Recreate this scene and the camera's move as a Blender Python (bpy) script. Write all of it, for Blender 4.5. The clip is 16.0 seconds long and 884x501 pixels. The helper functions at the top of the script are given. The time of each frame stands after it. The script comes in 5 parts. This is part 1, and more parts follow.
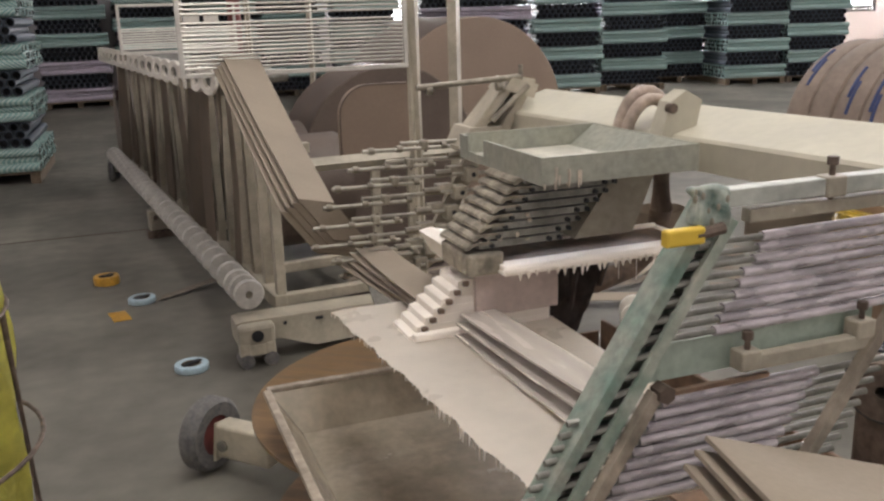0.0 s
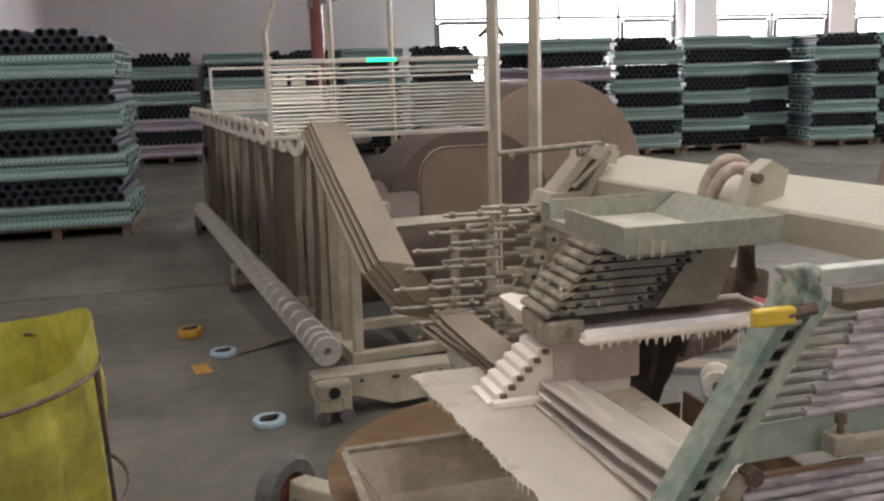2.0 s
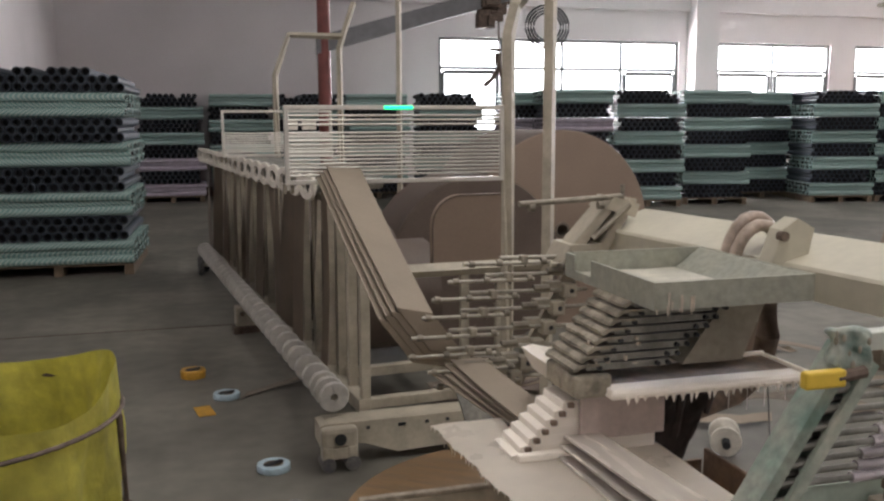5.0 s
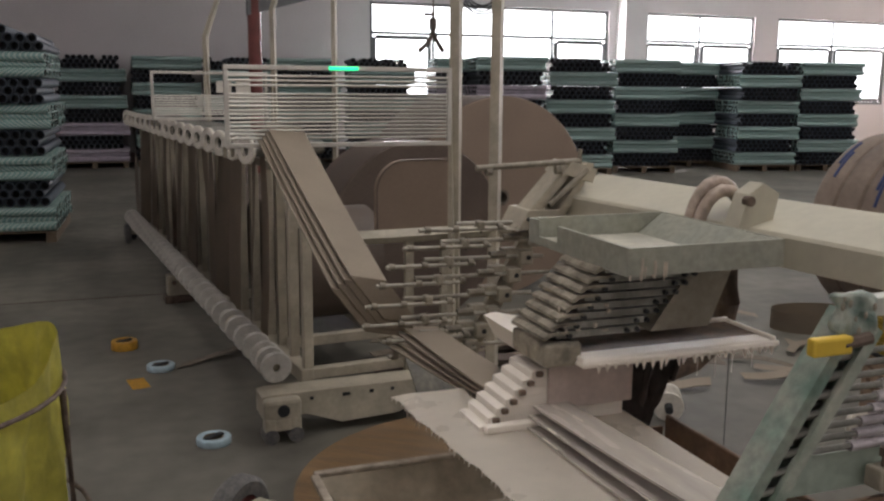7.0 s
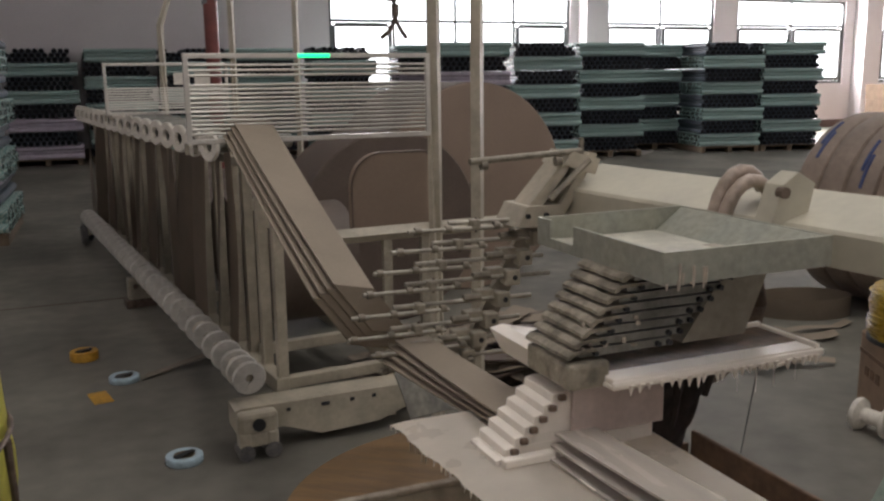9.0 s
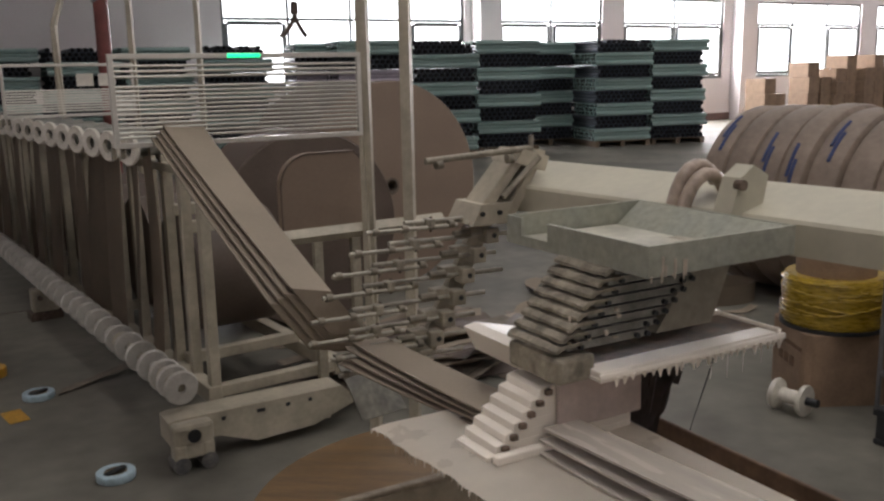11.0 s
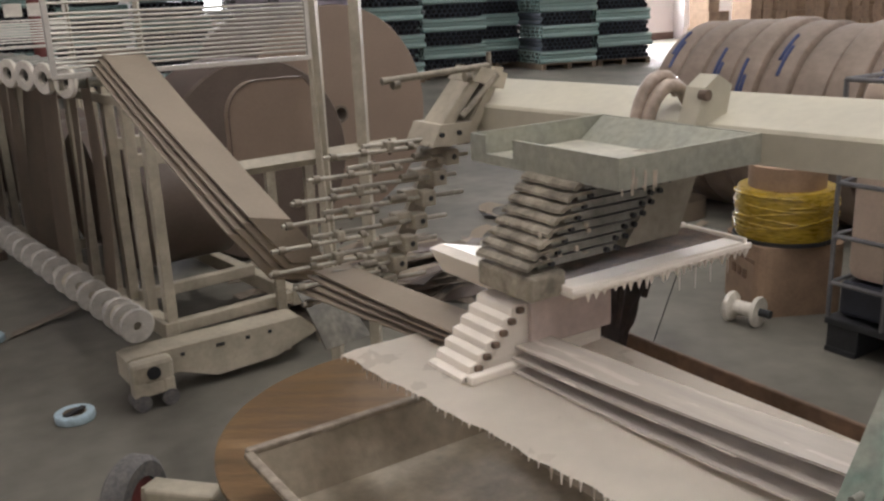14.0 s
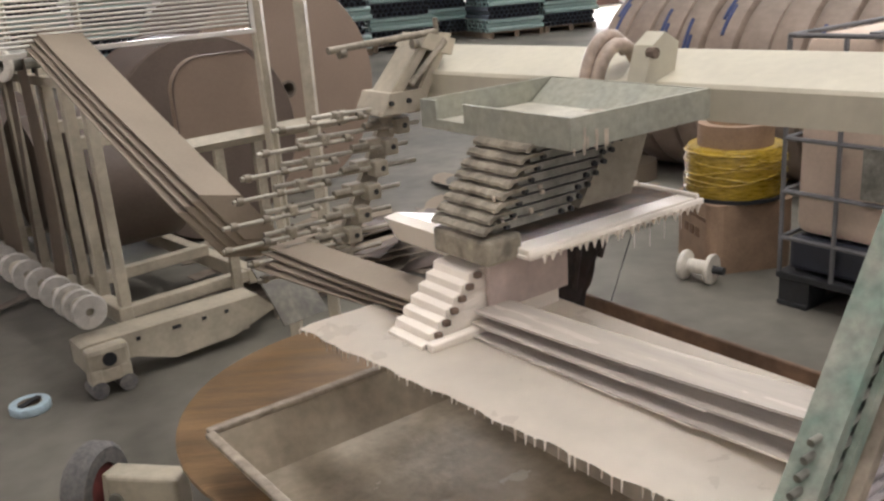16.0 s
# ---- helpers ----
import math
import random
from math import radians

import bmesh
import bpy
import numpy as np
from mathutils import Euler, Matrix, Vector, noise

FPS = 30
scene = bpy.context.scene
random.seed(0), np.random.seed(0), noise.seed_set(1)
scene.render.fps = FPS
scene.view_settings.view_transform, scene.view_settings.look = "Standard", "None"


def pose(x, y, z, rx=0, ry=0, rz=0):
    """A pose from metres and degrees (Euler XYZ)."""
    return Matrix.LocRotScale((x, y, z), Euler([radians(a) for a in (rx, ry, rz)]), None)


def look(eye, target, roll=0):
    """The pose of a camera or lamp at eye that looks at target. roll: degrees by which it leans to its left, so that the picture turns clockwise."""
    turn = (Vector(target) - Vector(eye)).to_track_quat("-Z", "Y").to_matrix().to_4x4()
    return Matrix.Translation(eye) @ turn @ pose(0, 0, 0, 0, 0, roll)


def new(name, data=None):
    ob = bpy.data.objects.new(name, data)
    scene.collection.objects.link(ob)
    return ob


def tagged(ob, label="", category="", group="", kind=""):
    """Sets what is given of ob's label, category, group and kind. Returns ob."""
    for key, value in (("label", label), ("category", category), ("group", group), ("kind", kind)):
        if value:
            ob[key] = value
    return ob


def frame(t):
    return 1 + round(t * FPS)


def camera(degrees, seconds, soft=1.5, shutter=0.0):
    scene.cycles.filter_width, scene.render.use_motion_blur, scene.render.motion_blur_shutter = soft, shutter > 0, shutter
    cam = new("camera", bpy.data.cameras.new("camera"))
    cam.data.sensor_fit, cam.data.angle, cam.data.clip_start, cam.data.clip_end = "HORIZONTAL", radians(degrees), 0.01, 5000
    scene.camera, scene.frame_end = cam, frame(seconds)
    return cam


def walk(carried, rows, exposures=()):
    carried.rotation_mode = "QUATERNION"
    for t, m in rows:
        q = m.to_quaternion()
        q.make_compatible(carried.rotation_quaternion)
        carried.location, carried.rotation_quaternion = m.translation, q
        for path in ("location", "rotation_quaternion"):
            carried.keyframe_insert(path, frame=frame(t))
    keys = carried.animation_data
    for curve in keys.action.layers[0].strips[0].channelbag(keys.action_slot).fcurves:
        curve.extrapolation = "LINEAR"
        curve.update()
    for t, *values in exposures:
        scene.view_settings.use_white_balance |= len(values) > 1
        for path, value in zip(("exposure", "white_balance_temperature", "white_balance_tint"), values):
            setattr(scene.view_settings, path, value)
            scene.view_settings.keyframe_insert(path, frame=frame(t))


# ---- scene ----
cam = camera(52.7, 16.0, soft=2.4)
PATH = [
    (0, (0.331, 0.355, 1.516), (1.0, 2.168, 1.001), -1.8),
    (0.5, (0.328, 0.355, 1.523), (0.963, 2.19, 1.043), -1.9),
    (1, (0.321, 0.351, 1.53), (0.926, 2.204, 1.081), -2.0),
    (1.5, (0.323, 0.355, 1.535), (0.886, 2.228, 1.116), -2.0),
    (2, (0.317, 0.351, 1.54), (0.839, 2.242, 1.153), -1.7),
    (2.5, (0.312, 0.353, 1.543), (0.801, 2.258, 1.183), -1.4),
    (3, (0.306, 0.353, 1.548), (0.755, 2.273, 1.209), -1.2),
    (5.5, (0.227, 0.385, 1.55), (0.824, 2.273, 1.268), 0.3),
    (6, (0.2, 0.401, 1.548), (0.876, 2.259, 1.25), 0.5),
    (6.5, (0.194, 0.421, 1.544), (0.896, 2.265, 1.215), 0.6),
    (7, (0.204, 0.47, 1.531), (0.889, 2.315, 1.174), 0.5),
    (7.5, (0.223, 0.547, 1.522), (0.927, 2.378, 1.133), 0.4),
    (8, (0.237, 0.621, 1.526), (0.934, 2.455, 1.139), -0.5),
    (8.5, (0.242, 0.668, 1.528), (0.935, 2.509, 1.166), -0.6),
    (9, (0.219, 0.723, 1.527), (0.978, 2.533, 1.143), -0.7),
    (11.5, (0.066, 0.806, 1.534), (1.06, 2.494, 1.13), -1.3),
    (12, (0.066, 0.821, 1.53), (1.077, 2.489, 1.093), -1.4),
    (12.5, (0.064, 0.828, 1.526), (1.083, 2.486, 1.063), -1.6),
    (13, (0.06, 0.834, 1.522), (1.083, 2.48, 1.029), -1.8),
    (13.5, (0.061, 0.839, 1.516), (1.089, 2.472, 0.991), -2.1),
    (14, (0.066, 0.843, 1.509), (1.107, 2.46, 0.96), -2.5),
    (14.5, (0.066, 0.845, 1.506), (1.143, 2.433, 0.942), -2.8),
    (15, (0.067, 0.848, 1.505), (1.144, 2.431, 0.93), -3.5),
    (15.5, (0.071, 0.848, 1.5), (1.149, 2.422, 0.901), -3.9),
    (16, (0.072, 0.85, 1.495), (1.18, 2.398, 0.883), -4.2),
]
EXPOSURES = [(0.0, 0.3), (1.5, 0.27), (2.5, -0.02), (3.0, -0.05), (5.5, -0.12), (6.0, -0.32), (6.5, -0.46), (7.0, -0.5), (9.0, -0.54), (11.5, -0.58), (13.0, -0.34), (13.5, -0.15), (14.0, -0.02), (14.5, 0.0), (15.0, 0.06), (15.5, 0.2), (16.0, 0.42)]
walk(cam, [(t, look(eye, target, roll)) for t, eye, target, roll in PATH], EXPOSURES)

# ---------------------------------------------------------------- light
world = bpy.data.worlds.new("world")
scene.world = world
world.use_nodes = True
sky = world.node_tree.nodes.new("ShaderNodeTexSky")
sky.sky_type = "NISHITA"
sky.sun_disc = False
sky.sun_elevation, sky.sun_rotation = radians(49), radians(14)
world.node_tree.links.new(sky.outputs[0], world.node_tree.nodes["Background"].inputs[0])
world.node_tree.nodes["Background"].inputs[1].default_value = 0.12

WALL_Y, LEFT_X, RIGHT_X, BACK_Y, ROOF = 19.8, -2.2, 34.0, -8.0, 6.5


def area_light(name, m, sx, sy, watts, color):
    data = bpy.data.lights.new(name, "AREA")
    data.shape, data.size, data.size_y, data.energy, data.color = "RECTANGLE", sx, sy, watts, color
    ob = new(name, data)
    ob.matrix_world = m
    return ob


WINDOWS = [(5.66, 11.62), (12.62, 15.9), (16.64, 20.4), (21.8, 26.6), (27.4, 32.4)]
WIN_Z = (1.2, 3.4)
DAY = (1.0, 0.956, 0.985)
sun_data = bpy.data.lights.new("sun", "SUN")
sun_data.energy, sun_data.angle, sun_data.color = 5.0, radians(0.5), (1.0, 0.95, 0.88)
sun = new("sun", sun_data)
sun.matrix_world = look((2.4, 9.7, 11.5), (0, 0, 0))
for a, c in WINDOWS:
    area_light("window_light", pose((a + c) / 2, WALL_Y + 0.45, (WIN_Z[0] + WIN_Z[1]) / 2, -90, 0, 0), c - a, WIN_Z[1] - WIN_Z[0], (250 if a < 6 else 390) * (c - a), DAY)
# unseen overhead fill lamps, added to brighten the machine and floor
ADDED_SKYLIGHTS = [(1.0, -4.0, 3.6, 21), (3.8, 0.5, 6.5, 25), (9.0, -4.0, 8.0, 12), (15.0, -4.0, 8.0, 14)]
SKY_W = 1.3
for x, a, c, watts in ADDED_SKYLIGHTS:
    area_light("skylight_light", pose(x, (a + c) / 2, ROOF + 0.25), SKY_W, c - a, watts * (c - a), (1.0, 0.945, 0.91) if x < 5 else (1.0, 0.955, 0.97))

# ---------------------------------------------------------------- materials
MATS = {}


def mat(name, color, rough=0.6, metal=0.0, vary=0.25, scale=6.0, bump=0.15, fine=60.0, tint=None, emit=0.0, spec=0.5, coat=0.0, transmission=0.0, stretch=(1, 1, 1), rvary=0.15, island=0.0):
    """Two scales of noise on colour, roughness and relief."""
    if name in MATS:
        return MATS[name]
    m = bpy.data.materials.new(name)
    MATS[name] = m
    m.use_nodes = True
    nt = m.node_tree
    N, L = nt.nodes, nt.links
    b = N["Principled BSDF"]
    b.inputs["Metallic"].default_value = metal
    b.inputs["Specular IOR Level"].default_value = spec
    b.inputs["Coat Weight"].default_value = coat
    b.inputs["Transmission Weight"].default_value = transmission
    tc = N.new("ShaderNodeTexCoord")
    mp = N.new("ShaderNodeMapping")
    mp.inputs["Scale"].default_value = stretch
    L.new(tc.outputs["Object"], mp.inputs[0])
    n1 = N.new("ShaderNodeTexNoise")
    n1.inputs["Scale"].default_value, n1.inputs["Detail"].default_value = scale, 6
    n2 = N.new("ShaderNodeTexNoise")
    n2.inputs["Scale"].default_value, n2.inputs["Detail"].default_value = fine, 4
    L.new(mp.outputs[0], n1.inputs[0])
    L.new(mp.outputs[0], n2.inputs[0])
    ramp = N.new("ShaderNodeValToRGB")
    lo = [c * (1 - vary) for c in color] if tint is None else list(tint)
    hi = [min(1, c * (1 + vary * 0.5)) for c in color]
    ramp.color_ramp.elements[0].position, ramp.color_ramp.elements[1].position = 0.33, 0.68
    ramp.color_ramp.elements[0].color, ramp.color_ramp.elements[1].color = (*lo, 1), (*hi, 1)
    L.new(n1.outputs[0], ramp.inputs[0])
    mul = N.new("ShaderNodeMix")
    mul.data_type, mul.blend_type = "RGBA", "MULTIPLY"
    mul.inputs[0].default_value = min(1, vary * 1.2)
    L.new(ramp.outputs[0], mul.inputs[6])
    r2 = N.new("ShaderNodeMapRange")
    r2.inputs[1].default_value, r2.inputs[2].default_value, r2.inputs[3].default_value = 0.3, 0.7, 0.55
    r2.inputs[4].default_value = 1.15
    L.new(n2.outputs[0], r2.inputs[0])
    L.new(r2.outputs[0], mul.inputs[7])
    last = mul.outputs[2]
    if island:
        oi = N.new("ShaderNodeObjectInfo")
        ge = N.new("ShaderNodeNewGeometry")
        add = N.new("ShaderNodeMath")
        add.operation = "ADD"
        L.new(oi.outputs["Random"], add.inputs[0])
        L.new(ge.outputs["Random Per Island"], add.inputs[1])
        mr = N.new("ShaderNodeMapRange")
        mr.inputs[1].default_value, mr.inputs[2].default_value = 0, 2
        mr.inputs[3].default_value, mr.inputs[4].default_value = 1 - island, 1 + island
        L.new(add.outputs[0], mr.inputs[0])
        mu = N.new("ShaderNodeMix")
        mu.data_type, mu.blend_type = "RGBA", "MULTIPLY"
        mu.inputs[0].default_value = 1
        L.new(last, mu.inputs[6])
        L.new(mr.outputs[0], mu.inputs[7])
        last = mu.outputs[2]
    L.new(last, b.inputs["Base Color"])
    rr = N.new("ShaderNodeMapRange")
    rr.inputs[3].default_value, rr.inputs[4].default_value = max(0.03, rough - rvary), min(1, rough + rvary)
    L.new(n1.outputs[0], rr.inputs[0])
    L.new(rr.outputs[0], b.inputs["Roughness"])
    if bump:
        bp = N.new("ShaderNodeBump")
        bp.inputs["Strength"].default_value, bp.inputs["Distance"].default_value = bump, 0.004
        L.new(n2.outputs[0], bp.inputs["Height"])
        L.new(bp.outputs[0], b.inputs["Normal"])
    if emit:
        b.inputs["Emission Color"].default_value = (*color, 1)
        b.inputs["Emission Strength"].default_value = emit
    return m


FLOOR = mat("floor_concrete", (0.2, 0.19, 0.16), 0.62, spec=0.22, vary=0.38, scale=0.9, bump=0.08, fine=7, rvary=0.12)
WALLP = mat("wall_plaster", (0.74, 0.7, 0.7), 0.85, vary=0.08, scale=0.6, bump=0.05, fine=30)
CEIL = mat("roof_sheet", (0.55, 0.55, 0.55), 0.7, vary=0.1, scale=1, bump=0.05)
CREAM = mat("cream_paint", (0.48, 0.435, 0.34), 0.45, vary=0.22, scale=7, bump=0.12, fine=45)
ARMP = mat("arm_paint", (0.52, 0.49, 0.385), 0.45, vary=0.1, scale=5, bump=0.06, fine=40)
CREAMD = mat("dusty_paint", (0.41, 0.37, 0.29), 0.6, vary=0.3, scale=9, bump=0.2, fine=60)
GREEN = mat("green_paint", (0.15, 0.225, 0.185), 0.45, vary=0.5, scale=18, bump=0.3, fine=70, tint=(0.36, 0.37, 0.31))
GALV = mat("galvanised_sheet", (0.33, 0.34, 0.29), 0.5, metal=0.35, vary=0.35, scale=10, bump=0.15, fine=60, tint=(0.42, 0.42, 0.34))
STEEL = mat("worn_steel", (0.31, 0.305, 0.27), 0.4, metal=0.55, vary=0.35, scale=18, bump=0.15, fine=90)
RODM = mat("dusty_rod", (0.3, 0.27, 0.215), 0.5, metal=0.3, vary=0.35, scale=25, bump=0.2, fine=90)
RODL = mat("bare_rod", (0.46, 0.43, 0.36), 0.4, metal=0.35, vary=0.3, scale=25, bump=0.15, fine=90)
CHROME = mat("bright_bar", (0.66, 0.64, 0.58), 0.33, metal=0.65, vary=0.12, scale=8, bump=0.02)
SLEEVE = mat("roller_sleeve", (0.62, 0.57, 0.59), 0.28, metal=0.25, vary=0.35, scale=12, bump=0.12, fine=50, stretch=(1, 4, 4))
GLUE = mat("white_glue", (0.94, 0.87, 0.77), 0.32, vary=0.05, scale=9, bump=0.08, fine=40, coat=0.25)
GLUED = mat("dried_glue", (0.62, 0.54, 0.44), 0.55, vary=0.35, scale=16, bump=0.5, fine=60)
WEB = mat("web_board", (0.235, 0.185, 0.137), 0.7, vary=0.2, scale=5, bump=0.08, fine=60, island=0.25)
PAPER = mat("grey_board", (0.285, 0.235, 0.18), 0.75, vary=0.12, scale=4, bump=0.06, fine=120, stretch=(1, 1, 1))
CRUST = mat("glue_crust", (0.35, 0.31, 0.24), 0.6, vary=0.5, scale=22, bump=0.6, fine=70)
PAPEREDGE = mat("board_edge", (0.2, 0.165, 0.13), 0.85, vary=0.3, scale=20, bump=0.2)
KRAFT = mat("kraft_roll", (0.275, 0.205, 0.155), 0.6, vary=0.1, scale=2.5, bump=0.04, fine=60)
# shaded copy of the kraft colour
KRAFTSHADE = mat("kraft_side", (0.12, 0.09, 0.072), 0.55, vary=0.2, scale=4, bump=0.05)
WETSTRIP = mat("wet_strip", (0.56, 0.51, 0.45), 0.25, vary=0.14, scale=7, bump=0.08, fine=40, stretch=(4, 0.5, 4), coat=0.4)
BROWNGLUE = mat("brown_residue", (0.2, 0.14, 0.1), 0.55, vary=0.5, scale=20, bump=0.5)
DARKMASS = mat("dark_residue", (0.06, 0.042, 0.035), 0.5, vary=0.5, scale=25, bump=0.8, fine=45)
YELLOW = mat("yellow_grip", (0.75, 0.52, 0.06), 0.45, vary=0.12, scale=20, bump=0.1)
WOOD = mat("veneer_wood", (0.25, 0.155, 0.075), 0.4, vary=0.4, scale=2.2, bump=0.08, fine=30, stretch=(1.2, 9, 1))
RUSTWOOD = mat("rusty_brown", (0.22, 0.14, 0.09), 0.65, vary=0.4, scale=10, bump=0.4)
PANM = mat("sludge_pan", (0.33, 0.285, 0.22), 0.22, metal=0.1, vary=0.35, scale=6, bump=0.35, fine=35, tint=(0.25, 0.21, 0.155), rvary=0.12)
PANRIM = mat("pan_rim", (0.4, 0.34, 0.27), 0.55, metal=0.1, vary=0.4, scale=20, bump=0.4)
RUBBER = mat("grey_rubber", (0.1, 0.1, 0.1), 0.7, vary=0.5, scale=30, bump=0.6, fine=80, tint=(0.2, 0.19, 0.18))
BLACK = mat("black_plastic", (0.025, 0.027, 0.03), 0.5, vary=0.3, scale=20, bump=0.1)
REDHUB = mat("red_hub", (0.2, 0.05, 0.045), 0.6, vary=0.4, scale=20)
BAG = mat("woven_bag", (0.68, 0.64, 0.15), 0.45, vary=0.3, scale=9, bump=0.9, fine=34)
IRON = mat("rusty_iron", (0.16, 0.12, 0.095), 0.6, metal=0.4, vary=0.4, scale=30, bump=0.3)
TAPEB = mat("blue_tape", (0.42, 0.55, 0.62), 0.4, vary=0.15, scale=30)
TAPEO = mat("orange_tape", (0.55, 0.3, 0.04), 0.45, vary=0.2, scale=30)
ENDTUBE = mat("dark_tube", (0.05, 0.065, 0.085), 0.55, vary=0.3, scale=10, island=0.5)
# near-black that stands for the shade inside the tubes
BORESHADE = mat("tube_bore", (0.012, 0.01, 0.012), 0.7, vary=0.4, scale=20)
PINKTUBE = mat("pale_tube", (0.5, 0.45, 0.52), 0.55, vary=0.15, scale=10, island=0.15)
PALLET = mat("pallet_wood", (0.2, 0.15, 0.1), 0.8, vary=0.35, scale=12, bump=0.3)
FRAMEW = mat("window_frame", (0.13, 0.14, 0.14), 0.5, vary=0.15)
REDPIPE = mat("red_column", (0.23, 0.07, 0.06), 0.5, vary=0.25, scale=6)
CARTON = mat("carton", (0.33, 0.225, 0.15), 0.75, vary=0.2, scale=8, bump=0.05, island=0.25)
YWRAP = mat("yellow_strapping", (0.5, 0.34, 0.03), 0.3, vary=0.45, scale=16, bump=0.8, fine=40, stretch=(1, 1, 7), coat=0.3)
IBCM = mat("milky_tank", (0.62, 0.5, 0.4), 0.5, vary=0.12, scale=4, bump=0.05)
CAGE = mat("cage_steel", (0.22, 0.22, 0.23), 0.45, metal=0.6, vary=0.25)
BLUE = mat("blue_mark", (0.05, 0.07, 0.17), 0.6, vary=0.2, scale=20)
PORC = mat("white_plastic", (0.7, 0.66, 0.58), 0.4, vary=0.15, scale=15)
CLEAR = mat("cloudy_disc", (0.55, 0.53, 0.49), 0.35, vary=0.2, scale=20, bump=0.05)
REDRAG = mat("red_cloth", (0.4, 0.05, 0.06), 0.7, vary=0.3, scale=12)
HOSE = mat("pale_hose", (0.4, 0.32, 0.26), 0.35, vary=0.35, scale=15)
BEACON = mat("green_glow", (0.02, 0.9, 0.35), 0.4, vary=0.0, bump=0, emit=2.2)
BLACKTEXT = mat("faded_print", (0.2, 0.12, 0.07), 0.8, vary=0.3, scale=30)


def striped_tube():
    """Pale green wrap with slanted white bands along each tube."""
    m = mat("green_tube", (0.22, 0.37, 0.345), 0.45, vary=0.15, scale=8, bump=0.05, island=0.2)
    nt = m.node_tree
    N, L = nt.nodes, nt.links
    b = N["Principled BSDF"]
    old = b.inputs["Base Color"].links[0].from_socket
    tc = N.new("ShaderNodeTexCoord")
    w = N.new("ShaderNodeTexWave")
    w.wave_type, w.bands_direction = "BANDS", "DIAGONAL"
    w.inputs["Scale"].default_value, w.inputs["Distortion"].default_value = 13.0, 0.4
    L.new(tc.outputs["Object"], w.inputs[0])
    r = N.new("ShaderNodeMapRange")
    r.inputs[1].default_value, r.inputs[2].default_value = 0.55, 0.75
    L.new(w.outputs["Fac"], r.inputs[0])
    mx = N.new("ShaderNodeMix")
    mx.data_type = "RGBA"
    L.new(r.outputs[0], mx.inputs[0])
    L.new(old, mx.inputs[6])
    mx.inputs[7].default_value = (0.47, 0.57, 0.53, 1)
    L.new(mx.outputs[2], b.inputs["Base Color"])
    return m


TUBEGREEN = striped_tube()

# ---------------------------------------------------------------- mesh helpers
def box(bm, c, s, m=None, bevel=0.0):
    r = bmesh.ops.create_cube(bm, size=1.0)
    bmesh.ops.scale(bm, vec=s, verts=r["verts"])
    if bevel:
        es = list({e for v in r["verts"] for e in v.link_edges})
        q = bmesh.ops.bevel(bm, geom=es, offset=bevel, segments=2, affect="EDGES", profile=0.5)
        vs = list({v for f in q["faces"] for v in f.verts} | {v for v in r["verts"] if v.is_valid})
    else:
        vs = r["verts"]
    bmesh.ops.transform(bm, matrix=(m or Matrix()) @ Matrix.Translation(c), verts=vs)
    return bm


def cyl(bm, a, c, r, r2=None, n=16, caps=True):
    a, c = Vector(a), Vector(c)
    d = c - a
    q = bmesh.ops.create_cone(bm, cap_ends=caps, segments=n, radius1=r, radius2=r if r2 is None else r2, depth=d.length)
    rot = d.to_track_quat("Z", "Y").to_matrix().to_4x4()
    bmesh.ops.transform(bm, matrix=Matrix.Translation((a + c) / 2) @ rot, verts=q["verts"])
    return bm


def lathe(bm, profile, m=None, n=24, closed=False):
    """Turn (radius, z) points round z."""
    rings = []
    for r, z in profile:
        rings.append([bm.verts.new((r * math.cos(2 * math.pi * k / n), r * math.sin(2 * math.pi * k / n), z)) for k in range(n)])
    pairs = list(zip(rings, rings[1:])) + ([(rings[-1], rings[0])] if closed else [])
    for p, q in pairs:
        for k in range(n):
            bm.faces.new((p[k], p[(k + 1) % n], q[(k + 1) % n], q[k]))
    if not closed:
        for ring, flip in ((rings[0], True), (rings[-1], False)):
            if len(ring) > 2 and (ring[0].co - ring[1].co).length > 1e-5:
                bm.faces.new(ring[::-1] if flip else ring)
    if m is not None:
        bmesh.ops.transform(bm, matrix=m, verts=[v for g in rings for v in g])
    return bm


def prism(bm, pts, a, c):
    """Extrude the closed outline pts (3D points) from a to c (offset vectors)."""
    lo = [bm.verts.new(Vector(p) + Vector(a)) for p in pts]
    hi = [bm.verts.new(Vector(p) + Vector(c)) for p in pts]
    n = len(pts)
    bm.faces.new(lo[::-1])
    bm.faces.new(hi)
    for k in range(n):
        bm.faces.new((lo[k], lo[(k + 1) % n], hi[(k + 1) % n], hi[k]))
    return bm


def pipe(bm, pts, r, n=10):
    """A round bar bent along pts."""
    pts = [Vector(p) for p in pts]
    rings = []
    for k, p in enumerate(pts):
        d = (pts[min(k + 1, len(pts) - 1)] - pts[max(k - 1, 0)]).normalized()
        rot = d.to_track_quat("Z", "Y").to_matrix()
        rings.append([bm.verts.new(p + rot @ Vector((r * math.cos(2 * math.pi * j / n), r * math.sin(2 * math.pi * j / n), 0))) for j in range(n)])
    for p, q in zip(rings, rings[1:]):
        for j in range(n):
            bm.faces.new((p[j], p[(j + 1) % n], q[(j + 1) % n], q[j]))
    bm.faces.new(rings[0][::-1])
    bm.faces.new(rings[-1])
    return bm


